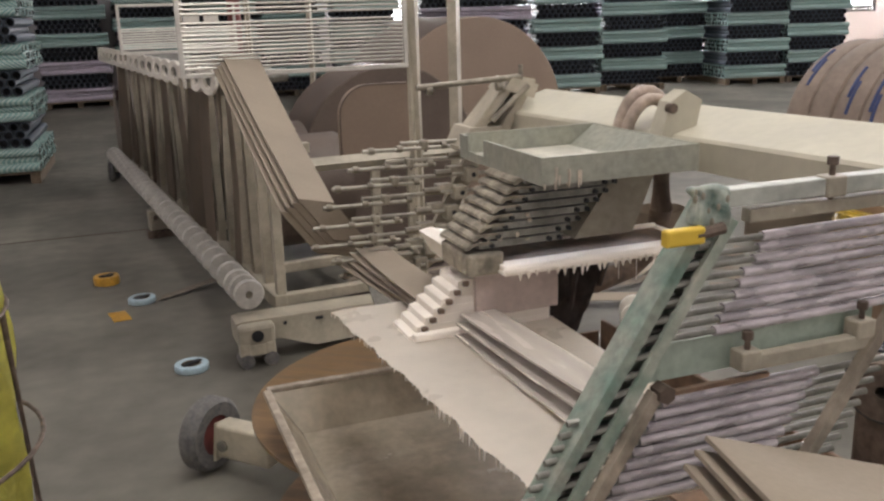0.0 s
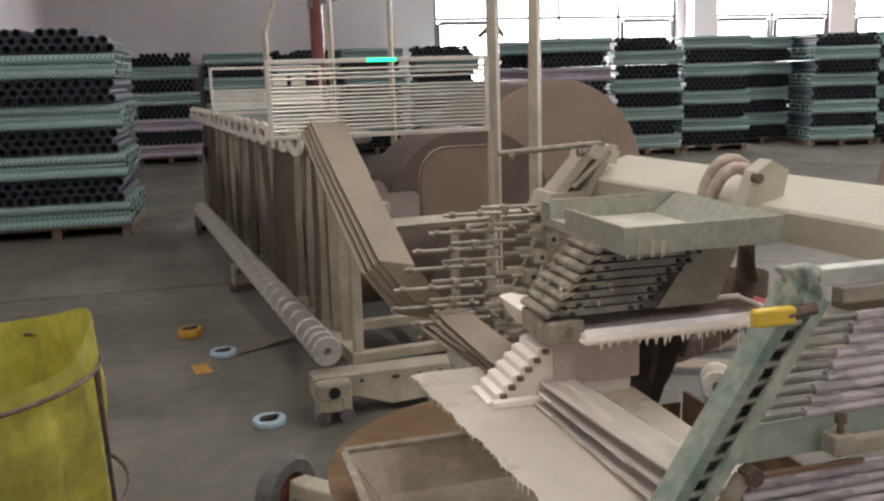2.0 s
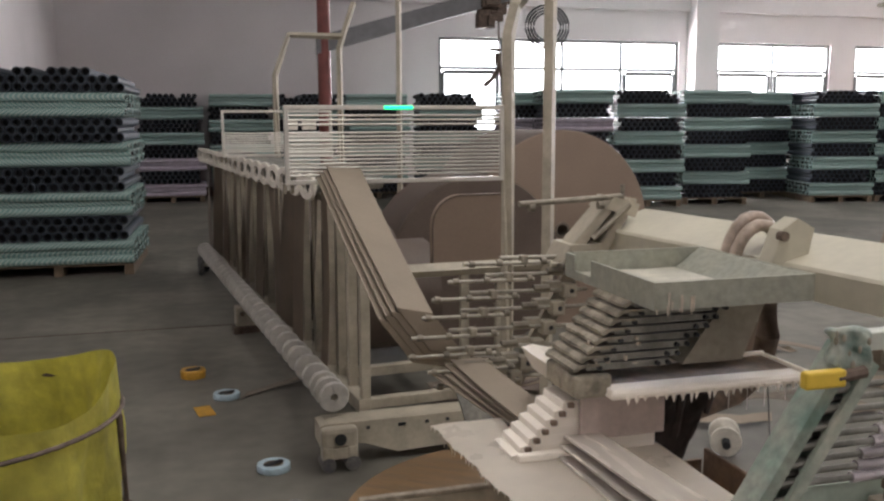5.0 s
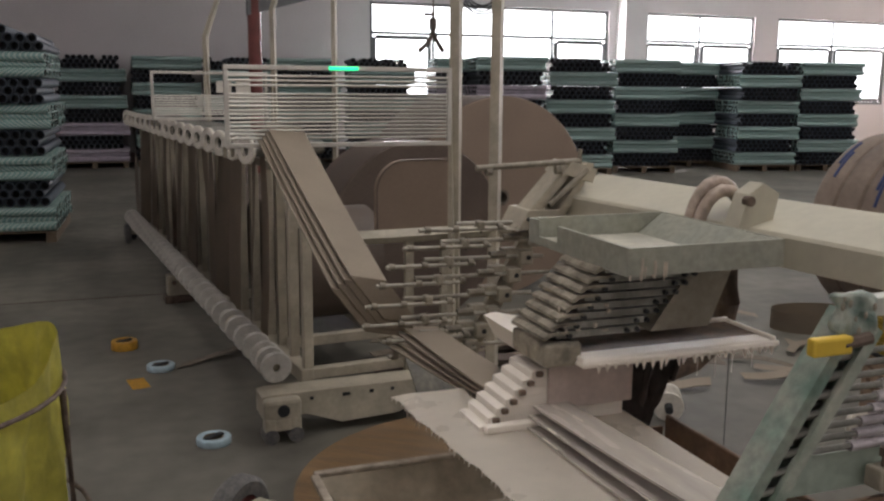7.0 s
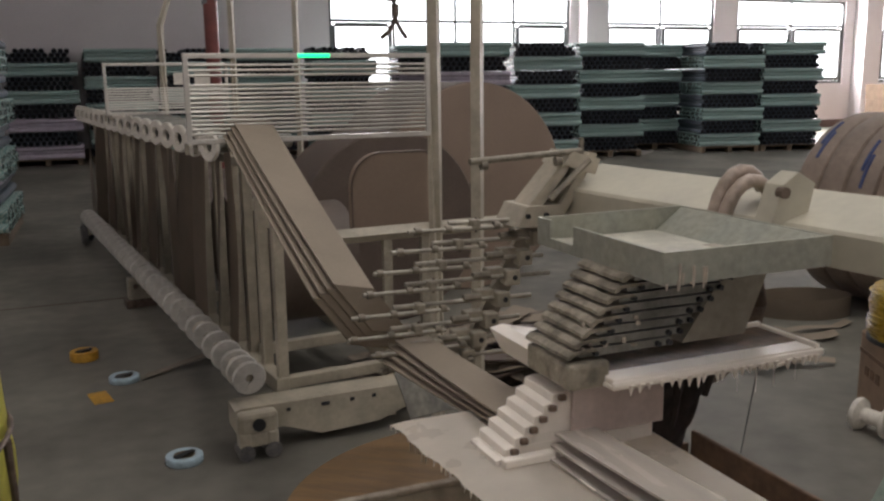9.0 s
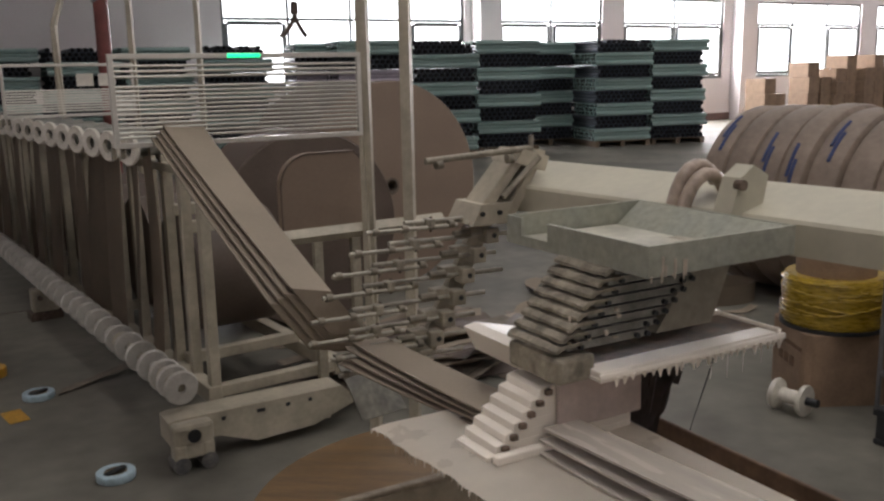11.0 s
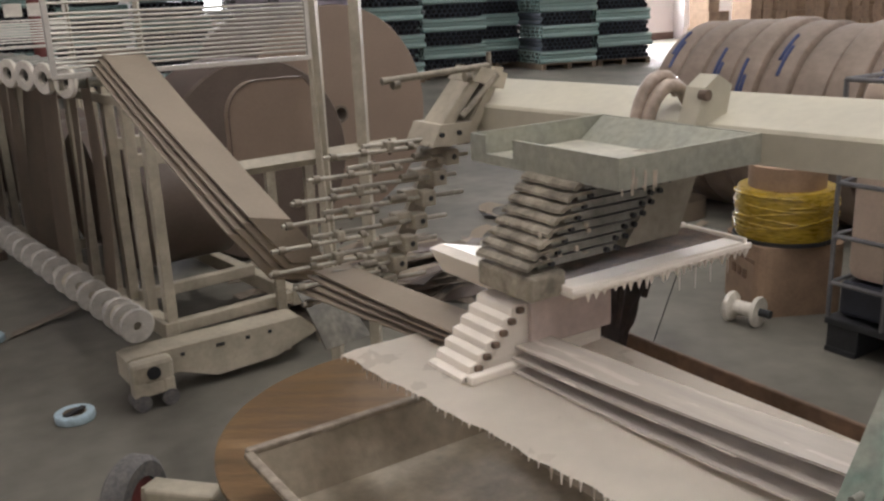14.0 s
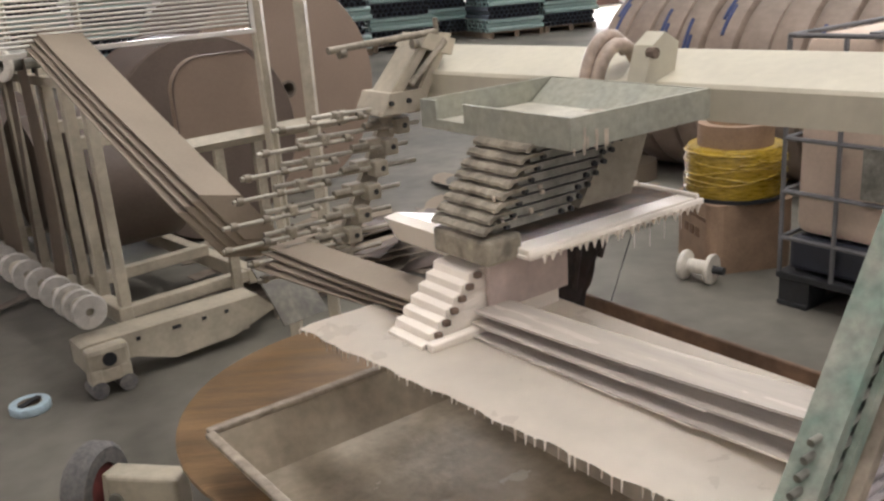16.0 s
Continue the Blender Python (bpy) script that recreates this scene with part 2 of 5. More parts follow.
def ribbon(bm, pts, side, width, thick):
    """A flat strip along pts, width across side, thick downwards."""
    pts, s = [Vector(p) for p in pts], Vector(side).normalized()
    rows = []
    for k, p in enumerate(pts):
        d = (pts[min(k + 1, len(pts) - 1)] - pts[max(k - 1, 0)]).normalized()
        up = s.cross(d).normalized()
        if up.z < 0:
            up = -up
        rows.append([bm.verts.new(q) for q in (p - s * width / 2, p + s * width / 2, p + s * width / 2 - up * thick, p - s * width / 2 - up * thick)])
    for p, q in zip(rows, rows[1:]):
        for j in range(4):
            bm.faces.new((p[j], p[(j + 1) % 4], q[(j + 1) % 4], q[j]))
    bm.faces.new(rows[0][::-1])
    bm.faces.new(rows[-1])
    return bm


def part(name, bm, material, parent=None, label="", smooth=False, m=None):
    """Link a bmesh as one mesh object under its thing."""
    bmesh.ops.recalc_face_normals(bm, faces=bm.faces)
    me = bpy.data.meshes.new(name)
    bm.to_mesh(me)
    bm.free()
    for mt in material if isinstance(material, (list, tuple)) else (material,):
        me.materials.append(mt)
    if smooth:
        for p in me.polygons:
            p.use_smooth = True
        me.set_sharp_from_angle(angle=radians(40))
    ob = new(name, me)
    if parent is not None:
        ob.parent = parent
    if m is not None:
        ob.matrix_basis = m
    if label:
        ob["label"] = label
    return ob


def thing(name, label, category, m=None, group="", kind=""):
    ob = new(name)
    ob.empty_display_size = 0.1
    if m is not None:
        ob.matrix_basis = m
    return tagged(ob, label, category, group, kind)


def nb():
    return bmesh.new()


def again(ob, m, parent):
    """Another piece on the same mesh."""
    o = new(ob.name.split(".")[0], ob.data)
    o.parent = parent
    o.matrix_basis = m
    return o


rng = random.Random(7)

# ---------------------------------------------------------------- the hall
bm = nb()
box(bm, ((LEFT_X + RIGHT_X) / 2, (BACK_Y + WALL_Y) / 2, -0.1), (RIGHT_X - LEFT_X + 1, WALL_Y - BACK_Y + 1, 0.2))
tagged(part("floor", bm, FLOOR), "worn grey-green polished concrete factory floor", "floor", kind="structure")


def wall(name, bm, label):
    return tagged(part(name, bm, WALLP), label, "wall", kind="structure")


bm = nb()
T = 0.3
edges = [LEFT_X] + [v for w in WINDOWS for v in w] + [RIGHT_X]
yc = WALL_Y + T / 2
box(bm, ((LEFT_X + RIGHT_X) / 2, yc, WIN_Z[0] / 2), (RIGHT_X - LEFT_X, T, WIN_Z[0]))
box(bm, ((LEFT_X + RIGHT_X) / 2, yc, (WIN_Z[1] + ROOF) / 2), (RIGHT_X - LEFT_X, T, ROOF - WIN_Z[1]))
for k in range(0, len(edges), 2):
    a, c = edges[k], edges[k + 1]
    box(bm, ((a + c) / 2, yc, (WIN_Z[0] + WIN_Z[1]) / 2), (c - a, T, WIN_Z[1] - WIN_Z[0]))
for x in (12.14, 21.05):
    box(bm, (x, WALL_Y - 0.2, ROOF / 2), (0.62, 0.4, ROOF))
box(bm, ((LEFT_X + RIGHT_X) / 2, WALL_Y - 0.06, 4.35), (RIGHT_X - LEFT_X, 0.12, 0.5))
wall("wall_north", bm, "pale plaster wall with a long row of windows and pilasters")
for name, c, s in (("wall_west", (LEFT_X - T / 2, (BACK_Y + WALL_Y) / 2, ROOF / 2), (T, WALL_Y - BACK_Y, ROOF)),
                   ("wall_east", (RIGHT_X + T / 2, (BACK_Y + WALL_Y) / 2, ROOF / 2), (T, WALL_Y - BACK_Y, ROOF)),
                   ("wall_south", ((LEFT_X + RIGHT_X) / 2, BACK_Y - T / 2, ROOF / 2), (RIGHT_X - LEFT_X, T, ROOF))):
    bm = nb()
    box(bm, c, s)
    wall(name, bm, "plain pale plaster hall wall")
# ceiling, out of view, with long openings added for the fill lamps
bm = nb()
xs = [LEFT_X] + [v for x, a, c, watts in ADDED_SKYLIGHTS for v in (x - SKY_W / 2, x + SKY_W / 2)] + [RIGHT_X]
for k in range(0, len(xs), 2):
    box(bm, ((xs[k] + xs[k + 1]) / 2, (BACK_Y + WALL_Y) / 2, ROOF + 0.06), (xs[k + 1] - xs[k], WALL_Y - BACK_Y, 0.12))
for x, a, c, watts in ADDED_SKYLIGHTS:
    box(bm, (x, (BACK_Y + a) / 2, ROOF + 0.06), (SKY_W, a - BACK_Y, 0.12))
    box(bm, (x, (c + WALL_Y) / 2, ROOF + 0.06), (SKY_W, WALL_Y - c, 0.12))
tagged(part("ceiling", bm, CEIL), "grey sheet roof with long openings added for fill lamps", "ceiling", kind="structure")

# opaque sheets over the added openings; they glow and block the sun
for i, (x, a, c, watts) in enumerate(ADDED_SKYLIGHTS):
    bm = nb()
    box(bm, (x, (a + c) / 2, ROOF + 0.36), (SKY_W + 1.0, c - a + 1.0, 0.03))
    tagged(part("skylight_%d" % (i + 1), bm, mat("roof_light_sheet", (0.85, 0.85, 0.83), 0.6, vary=0.05, bump=0, emit=0.6)), "added opaque glowing sheet that blocks sun at a roof opening", "skylight", kind="structure")

# windows: dark frames with transom, mullions and casements
for i, (a, c) in enumerate(WINDOWS):
    win = thing("window_%d" % (i + 1), "dark metal framed window bright with daylight", "window", kind="structure")
    z0, z1 = WIN_Z
    bm = nb()
    w = 0.07
    y = WALL_Y + 0.1
    for x in (a + w / 2, c - w / 2):
        box(bm, (x, y, (z0 + z1) / 2), (w, 0.09, z1 - z0))
    for z in (z0 + w / 2, z1 - w / 2):
        box(bm, ((a + c) / 2, y, z), (c - a - 2 * w, 0.09, w))
    part("window_frame", bm, FRAMEW, win)
    zt = 2.73
    n = max(2, round((c - a) / 1.65))
    bm = nb()
    box(bm, ((a + c) / 2, y, zt), (c - a - 2 * w, 0.07, 0.06))
    part("transom", bm, FRAMEW, win)
    for k in range(1, n):
        bm = nb()
        box(bm, (a + (c - a) * k / n, y, (z0 + z1) / 2), (0.06, 0.08, z1 - z0 - 2 * w))
        part("mullion", bm, FRAMEW, win)
    for k in sorted({0, n - 1}):
        xa = a + (c - a) * k / n + 0.1
        xb = a + (c - a) * (k + 1) / n - 0.1
        bm = nb()
        for x in (xa, xb):
            box(bm, (x, y - 0.03, (z0 + zt) / 2), (0.09, 0.06, zt - z0 - 0.2))
        for z in (z0 + 0.12, zt - 0.09):
            box(bm, ((xa + xb) / 2, y - 0.03, z), (xb - xa - 0.08, 0.06, 0.09))
        part("casement", bm, FRAMEW, win)

# bright overcast sky outside
bm = nb()
box(bm, (16, WALL_Y + 4, 0.2), (60, 0.1, 10))
tagged(part("backdrop", bm, mat("bright_sky", (0.95, 0.97, 1.0), 0.9, vary=0.0, bump=0, emit=3.2)), "plain overcast white sky beyond the windows", "sky", kind="structure")
bm = nb()
box(bm, ((LEFT_X + RIGHT_X) / 2, WALL_Y - 0.012, 0.1), (RIGHT_X - LEFT_X, 0.024, 0.2))
tagged(part("baseboard", bm, mat("brown_skirting", (0.14, 0.09, 0.08), 0.6, vary=0.2)), "dark brown painted skirting along the wall", "baseboard", kind="structure")

# thin dark joint across the slab
bm = nb()
box(bm, (-0.9, 7.3, 0.002), (3.2, 0.012, 0.004), pose(0, 0, 0, 0, 0, 0))
tagged(part("floor_joint", bm, IRON), "thin dark joint line in the concrete floor", "joint", kind="structure")

# ---------------------------------------------------------------- stacks of tubes
TUBE_R, TUBE_GAP = 0.046, 0.105


def tube_mesh(length, n=10, inner=True):
    """One thick-walled board tube along x, its bore capped a little way in."""
    bm = nb()
    R, r = TUBE_R, TUBE_R * 0.8
    rot = pose(0, 0, 0, 0, 90, 0)
    lathe(bm, [(R, -length / 2), (R, length / 2), (r, length / 2), (r, length / 2 - 0.12), (r, -length / 2 + 0.12), (r, -length / 2)], rot, n, closed=True)
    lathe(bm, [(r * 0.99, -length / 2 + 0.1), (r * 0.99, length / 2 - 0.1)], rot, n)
    # bore walls and caps carry the inner shade as colour
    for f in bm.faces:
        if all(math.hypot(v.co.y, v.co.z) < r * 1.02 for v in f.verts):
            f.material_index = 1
    me = bpy.data.meshes.new("tube")
    bm.to_mesh(me)
    bm.free()
    return me


def tube_pallet(name, x, y, yaw, layers, first, near, label, width=1.25, pale=()):
    """A pallet of tubes stacked crosswise; near: every tube an object of its own."""
    st = thing(name, label, "tube stack", pose(x, y, 0, 0, 0, yaw), "stacks of tubes")
    pal = new("pallet")
    pal.parent = st
    pal["label"] = "dark wooden pallet"
    for k in range(7):
        o = new("slat", pallet_meshes[width][0])
        o.parent = pal
        o.matrix_basis = pose(0, -width / 2 + 0.08 + k * (width - 0.16) / 6, 0.11)
    for k in (-1, 0, 1):
        o = new("runner", pallet_meshes[width][1])
        o.parent = pal
        o.matrix_basis = pose(k * (width / 2 - 0.07), 0, 0.05)
    z = 0.12
    cols = int(width / TUBE_GAP)
    rise = math.sqrt(4 * TUBE_R ** 2 - TUBE_GAP ** 2 / 4)
    lay_h = TUBE_R * 2 + rise * 2
    end_me, green_me, pale_me = tube_meshes[width]
    for L in range(layers):
        # end-on layers take the darker tube, side-on ones the green or pale
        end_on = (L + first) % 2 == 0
        me = end_me if end_on else (pale_me if L in pale else green_me)
        if L == layers - 1 and end_on:
            drop = {(2, k) for k in range(cols) if rng.random() < 0.3}
        else:
            drop = set()
        jx, jy = rng.uniform(-0.025, 0.025), rng.uniform(-0.025, 0.025)
        spots = []
        for r in range(3):
            for k in range(cols - (r % 2)):
                if (r, k) in drop:
                    continue
                off = -width / 2 + TUBE_R * 1.1 + k * TUBE_GAP + (TUBE_GAP / 2 if r % 2 else 0)
                zz = z + TUBE_R + r * rise
                slide = rng.gauss(0, 0.008)
                if end_on:
                    spots.append(Matrix.Translation((off + jx, slide + jy, zz)) @ pose(0, 0, 0, rng.uniform(0, 300), 0, 90))
                else:
                    spots.append(Matrix.Translation((slide + jx, off + jy, zz)) @ pose(0, 0, 0, rng.uniform(0, 300), 0, 0))
        if near:
            for s in spots:
                o = new("tube", me)
                o.parent = st
                o.matrix_basis = s
        else:
            vs, fs = [], []
            src = [v.co.copy() for v in me.vertices]
            pol = [tuple(p.vertices) for p in me.polygons]
            for s in spots:
                b0 = len(vs)
                vs += [tuple(s @ v) for v in src]
                fs += [tuple(i + b0 for i in p) for p in pol]
            lay = bpy.data.meshes.new("tube_layer")
            lay.from_pydata(vs, [], fs)
            for mt in me.materials:
                lay.materials.append(mt)
            lay.polygons.foreach_set("material_index", [p.material_index for p in me.polygons] * len(spots))
            o = new("tube_layer", lay)
            o.parent = st
            tagged(o, "crosswise layer of many tubes", kind="stuff")
        z += lay_h + 0.004
    return st


tube_meshes = {}
pallet_meshes = {}
for wd in (1.25, 1.5):
    got = []
    for s in ((wd * 0.96, 0.1, 0.02), (0.09, wd * 0.96, 0.1)):
        bm = nb()
        box(bm, (0, 0, 0), s)
        me = bpy.data.meshes.new("slat")
        bm.to_mesh(me)
        bm.free()
        me.materials.append(PALLET)
        got.append(me)
    pallet_meshes[wd] = got
for wd in (1.25, 1.5):
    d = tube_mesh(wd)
    d.materials.append(ENDTUBE)
    g = tube_mesh(wd)
    g.materials.append(TUBEGREEN)
    p = tube_mesh(wd)
    p.materials.append(PINKTUBE)
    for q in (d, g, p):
        q.materials.append(BORESHADE)
        for f in q.polygons:
            f.use_smooth = False
    tube_meshes[wd] = (d, g, p)

DARKLAB = "tall pallet stack of crossed tube layers, dark end-on, pale green side-on"
tube_pallet("tube_stack", -1.03, 10.72, -3, 8, 1, True, "tall pallet stack of striped green tubes and dark tube ends", 1.5)
for x, y, yaw, n, first, pale in ((-0.08, 19.05, 0, 8, 1, (0, 2)), (1.3, 19.1, 0, 8, 0, ()), (2.65, 18.9, 0, 8, 1, ()), (3.95, 18.8, 0, 8, 0, ()),
                                  (5.3, 17.9, -8, 8, 1, ()), (6.7, 16.9, -10, 8, 0, (3, 5)), (7.0, 15.55, -12, 8, 0, (3, 5)),
                                  (8.39, 15.5, -14, 8, 1, ()), (9.78, 15.53, -14, 8, 0, ()), (11.48, 16.5, -14, 8, 0, ()), (12.3, 15.2, -14, 8, 1, ()), (13.56, 14.95, -14, 8, 0, ()), (14.55, 16.1, -14, 8, 1, (2, 4, 6))):
    tube_pallet("tube_stack", x, y, yaw, n, first, False, DARKLAB, 1.25, pale)

# ---------------------------------------------------------------- the paper rack on wheels
RACK = pose(0.885, 4.38, 0, 0, 0, 5.4)


def rack():
    r = thing("paper_rack", "long cream steel rack hung with grey board webs", "machine rack", RACK)
    LEN = 5.6
    # posts along both sides
    k = 0
    y = 0.03
    while y < LEN:
        bm = nb()
        box(bm, (0.13, y, 0.7), (0.045, 0.045, 1.0), bevel=0.004)
        part("post", bm, CREAM, r)
        y += 0.215 if k < 3 else 0.295
        k += 1
    for x in (0.12, 0.72):
        if x < 0.5:
            bm = nb()
            box(bm, (x, LEN / 2, 1.15), (0.04, LEN, 0.04), bevel=0.004)
            part("top_rail", bm, CREAM, r)
        bm = nb()
        box(bm, (x, LEN / 2, 0.215), (0.06, LEN, 0.07), bevel=0.005)
        part("bottom_rail", bm, CREAM, r)
    for yy, z in ((0.03, 0.22), (0.25, 0.9), (0.46, 0.95), (0.4, 0.27), (1.6, 0.26), (3.2, 0.26), (5.5, 0.26), (5.5, 1.15)):
        bm = nb()
        full = z < 0.5 or yy > 5
        box(bm, (0.42 if full else 0.26, yy, z), (0.56 if full else 0.24, 0.05, 0.05), bevel=0.004)
        part("cross_bar", bm, CREAM, r)
    # spare rolls inside the rack, with its shade put into their colour
    for i in range(7):
        bm = nb()
        lathe(bm, [(0.08, -0.22), (0.3, -0.22), (0.3, 0.22), (0.08, 0.22)], pose(0.47, 0.75 + i * 0.66, 0.6, 0, 90, 0), 32, closed=True)
        part("spare_roll", bm, KRAFTSHADE, r, "board roll inside the rack, coloured for the shade there", smooth=True)
    # top rollers and hanging webs
    roller = None
    for i in range(17):
        yy = 0.42 + i * 0.295
        bm = nb()
        lathe(bm, [(0.033, -0.05), (0.066, -0.05), (0.07, -0.044), (0.068, -0.03), (0.033, -0.028)], pose(0, 0, 0, 0, 90, 0), 28, closed=True)
        box(bm, (-0.05, 0.04, 0), (0.006, 0.02, 0.012))
        if roller is None:
            o = part("top_roller", bm, PORC, r, "worn white roller end with a hollow core", smooth=True, m=pose(0.0, yy, 1.235, 0, 0, 19))
            roller = o
        else:
            bm.free()
            o = again(roller, pose(0.0, yy, 1.235, 0, 0, 19), r)
        SPIN.append((o, yy, 1.235, 0.0, 1))
        bm = nb()
        lathe(bm, [(0.02, -0.03), (0.034, -0.03), (0.034, 0.4), (0.02, 0.4)], pose(0, yy, 1.235, 0, 0, 19) @ pose(0, 0, 0, 0, 90, 0), 16, closed=True)
        part("roller_tube", bm, STEEL, r, "dull steel roller tube", smooth=True)
        for side, w0 in ((0.03, 0.11),):
            # each web leaves its roller flat and twists on its way down to the side shaft
            bm = nb()
            bow, lean = rng.uniform(-0.015, 0.015), rng.uniform(-0.04, 0.04)
            turn0 = rng.uniform(80, 92)
            turn1 = turn0 + rng.uniform(-12, 12)
            w = rng.uniform(0.285, 0.31) * (0.62 if i < 2 else 1)
            left, right = [], []
            for j in range(13):
                u = j / 12
                a = radians(turn0 + (turn1 - turn0) * min(1, u * 1.6))
                c = Vector((0.05 + 0.02 * (i % 2) - 0.015 * u + 0.012 * math.sin(u * 3 + i), yy + 0.04 + lean * u + bow * math.sin(u * math.pi), 1.262 - u * 0.95))
                s = Vector((math.cos(a), math.sin(a), 0)) * w / 2
                left.append(bm.verts.new(c - s))
                right.append(bm.verts.new(c + s))
            for j in range(12):
                bm.faces.new((left[j], right[j], right[j + 1], left[j + 1]))
            bmesh.ops.solidify(bm, geom=bm.faces[:], thickness=0.003)
            part("paper_web", bm, WEB, r, "grey board web hanging from its roller", smooth=True)
    # low side shaft with guide discs
    bm = nb()
    cyl(bm, (-0.045, -0.06, 0.3), (-0.045, LEN - 0.2, 0.3), 0.022, n=12)
    part("side_shaft", bm, RODM, r, smooth=True)
    disc = None
    yy = -0.06
    i = 0
    while yy < LEN - 0.4:
        bm = nb()
        lathe(bm, [(0.018, -0.012), (0.066, -0.012), (0.072, 0.0), (0.066, 0.012), (0.018, 0.012)], pose(0, 0, 0, 90, 0, 0), 24, closed=True)
        box(bm, (0.03, -0.014, 0), (0.03, 0.004, 0.006))
        if disc is None:
            o = part("guide_disc", bm, CLEAR, r, "cloudy plastic guide disc", smooth=True, m=pose(-0.045, yy, 0.3))
            disc = o
        else:
            bm.free()
            o = again(disc, pose(-0.045, yy, 0.3), r)
        SPIN.append((o, yy, 0.3, -0.045, 0))
        bm = nb()
        rs, ls = rng.uniform(0.034, 0.052), rng.uniform(0.05, 0.11)
        lathe(bm, [(0.023, 0.0), (rs, 0.0), (rs + 0.006, 0.01), (rs, 0.022), (rs * 0.86, ls), (0.023, ls)], pose(-0.045, yy + 0.025, 0.3, -90, 0, 0), 16, closed=True)
        part("sleeve", bm, (CREAMD, PORC, CLEAR, CREAM)[(i * 3) % 4], r, smooth=True)
        yy += 0.1 if i < 2 else rng.uniform(0.15, 0.2)
        i += 1
    # castors
    for yy in (2.75, 5.35):
        bm = nb()
        box(bm, (0.02, yy, 0.17), (0.1, 0.09, 0.16), bevel=0.01)
        part("castor_bracket", bm, CREAM, r)
        bm = nb()
        lathe(bm, [(0.02, -0.025), (0.085, -0.025), (0.1, -0.012), (0.1, 0.012), (0.085, 0.025), (0.02, 0.025)], pose(-0.06, yy, 0.1, 0, 90, 0), 24, closed=True)
        part("castor_wheel", bm, RUBBER, r, "dark rubber castor wheel", smooth=True)
    return r


def base_beam():
    """Low folded beam with a castor at its end, under the rack's front."""
    t = thing("base_beam", "cream folded steel base beam with slots and castor", "machine base", pose(0.765, 4.24, 0, 0, 0, 2))
    bm = nb()
    prism(bm, [(0.0, 0, 0.1), (0.0, 0, 0.195), (0.03, 0, 0.203), (0.75, 0, 0.2), (0.83, 0, 0.12), (0.62, 0, 0.05), (0.36, 0, 0.04), (0.2, 0, 0.1)], (0, -0.02, 0), (0, 0.12, 0))
    part("beam", bm, CREAM, t)
    bm = nb()
    for x, w in ((0.22, 0.016), (0.38, 0.035), (0.5, 0.018), (0.6, 0.016)):
        box(bm, (x, -0.022, 0.17), (w, 0.006, 0.014))
    part("slots", bm, BLACK, t, "dark slots in the beam")
    bm = nb()
    box(bm, (0.08, -0.05, 0.15), (0.165, 0.07, 0.1), bevel=0.02)
    for x in (0.025, 0.135):
        box(bm, (x, -0.05, 0.075), (0.05, 0.075, 0.09), bevel=0.012)
    box(bm, (0.08, -0.05, 0.085), (0.12, 0.066, 0.06), bevel=0.01)
    part("castor_housing", bm, CREAM, t)
    bm = nb()
    cyl(bm, (0.08, -0.092, 0.15), (0.08, -0.08, 0.15), 0.027, n=14)
    part("plug", bm, BLACK, t, "black round plug")
    for x in (0.025, 0.135):
        bm = nb()
        cyl(bm, (x, -0.09, 0.035), (x, 0.0, 0.035), 0.034, n=18)
        part("roller_wheel", bm, RUBBER, t, "small dark castor wheel", smooth=True)
    return t


def grille(name, m, label, w=1.0, beacon=True):
    g = thing(name, label, "guide grille", m)
    for x in (0, w):
        bm = nb()
        box(bm, (x, 0, 0.15), (0.018, 0.018, 0.318), bevel=0.002)
        part("side_frame", bm, CHROME, g)
    for z in (0.0, 0.3):
        bm = nb()
        box(bm, (w / 2, 0, z), (w, 0.018, 0.018), bevel=0.002)
        part("frame_rail", bm, CHROME, g)
    zs = ([0.268, 0.25, 0.232] if beacon else []) + [0.198 - 0.0155 * k for k in range(0 if beacon else 3, 12)]
    bar = None
    for z in zs:
        if bar is None:
            bm = nb()
            cyl(bm, (0, 0, 0), (w, 0, 0), 0.005, n=8)
            bar = part("bar", bm, CHROME, g, smooth=True, m=pose(0, 0, z))
        else:
            again(bar, pose(0, 0, z), g)
    for x in (-0.01, 0.02):
        bm = nb()
        box(bm, (x, 0.02, -0.025), (0.014, 0.02, 0.04))
        part("foot", bm, RODM, g)
    if beacon:
        bm = nb()
        for side in (0, 1):
            pts = [(0, 0.008 * math.cos(math.pi * (side + k / 6)), 0.008 * math.sin(math.pi * (side + k / 6))) for k in range(7)]
            before = set(bm.faces)
            prism(bm, pts, (0, 0, 0), (0.12, 0, 0))
            for f in set(bm.faces) - before:
                f.material_index = side
        b = part("signal_bar", bm, (BEACON, CHROME), g, "green signal light bar", m=pose(0.4, -0.006, 0.3))
        SIGNAL.append(b)
    return g


def tall_frame(name, m, pts_list, label, r=0.024, material=None):
    """Bent square uprights."""
    t = thing(name, label, "steel frame", m)
    for pts in pts_list:
        bm = nb()
        pipe(bm, pts, r, n=4)
        part("upright", bm, material or CREAM, t)
    return t


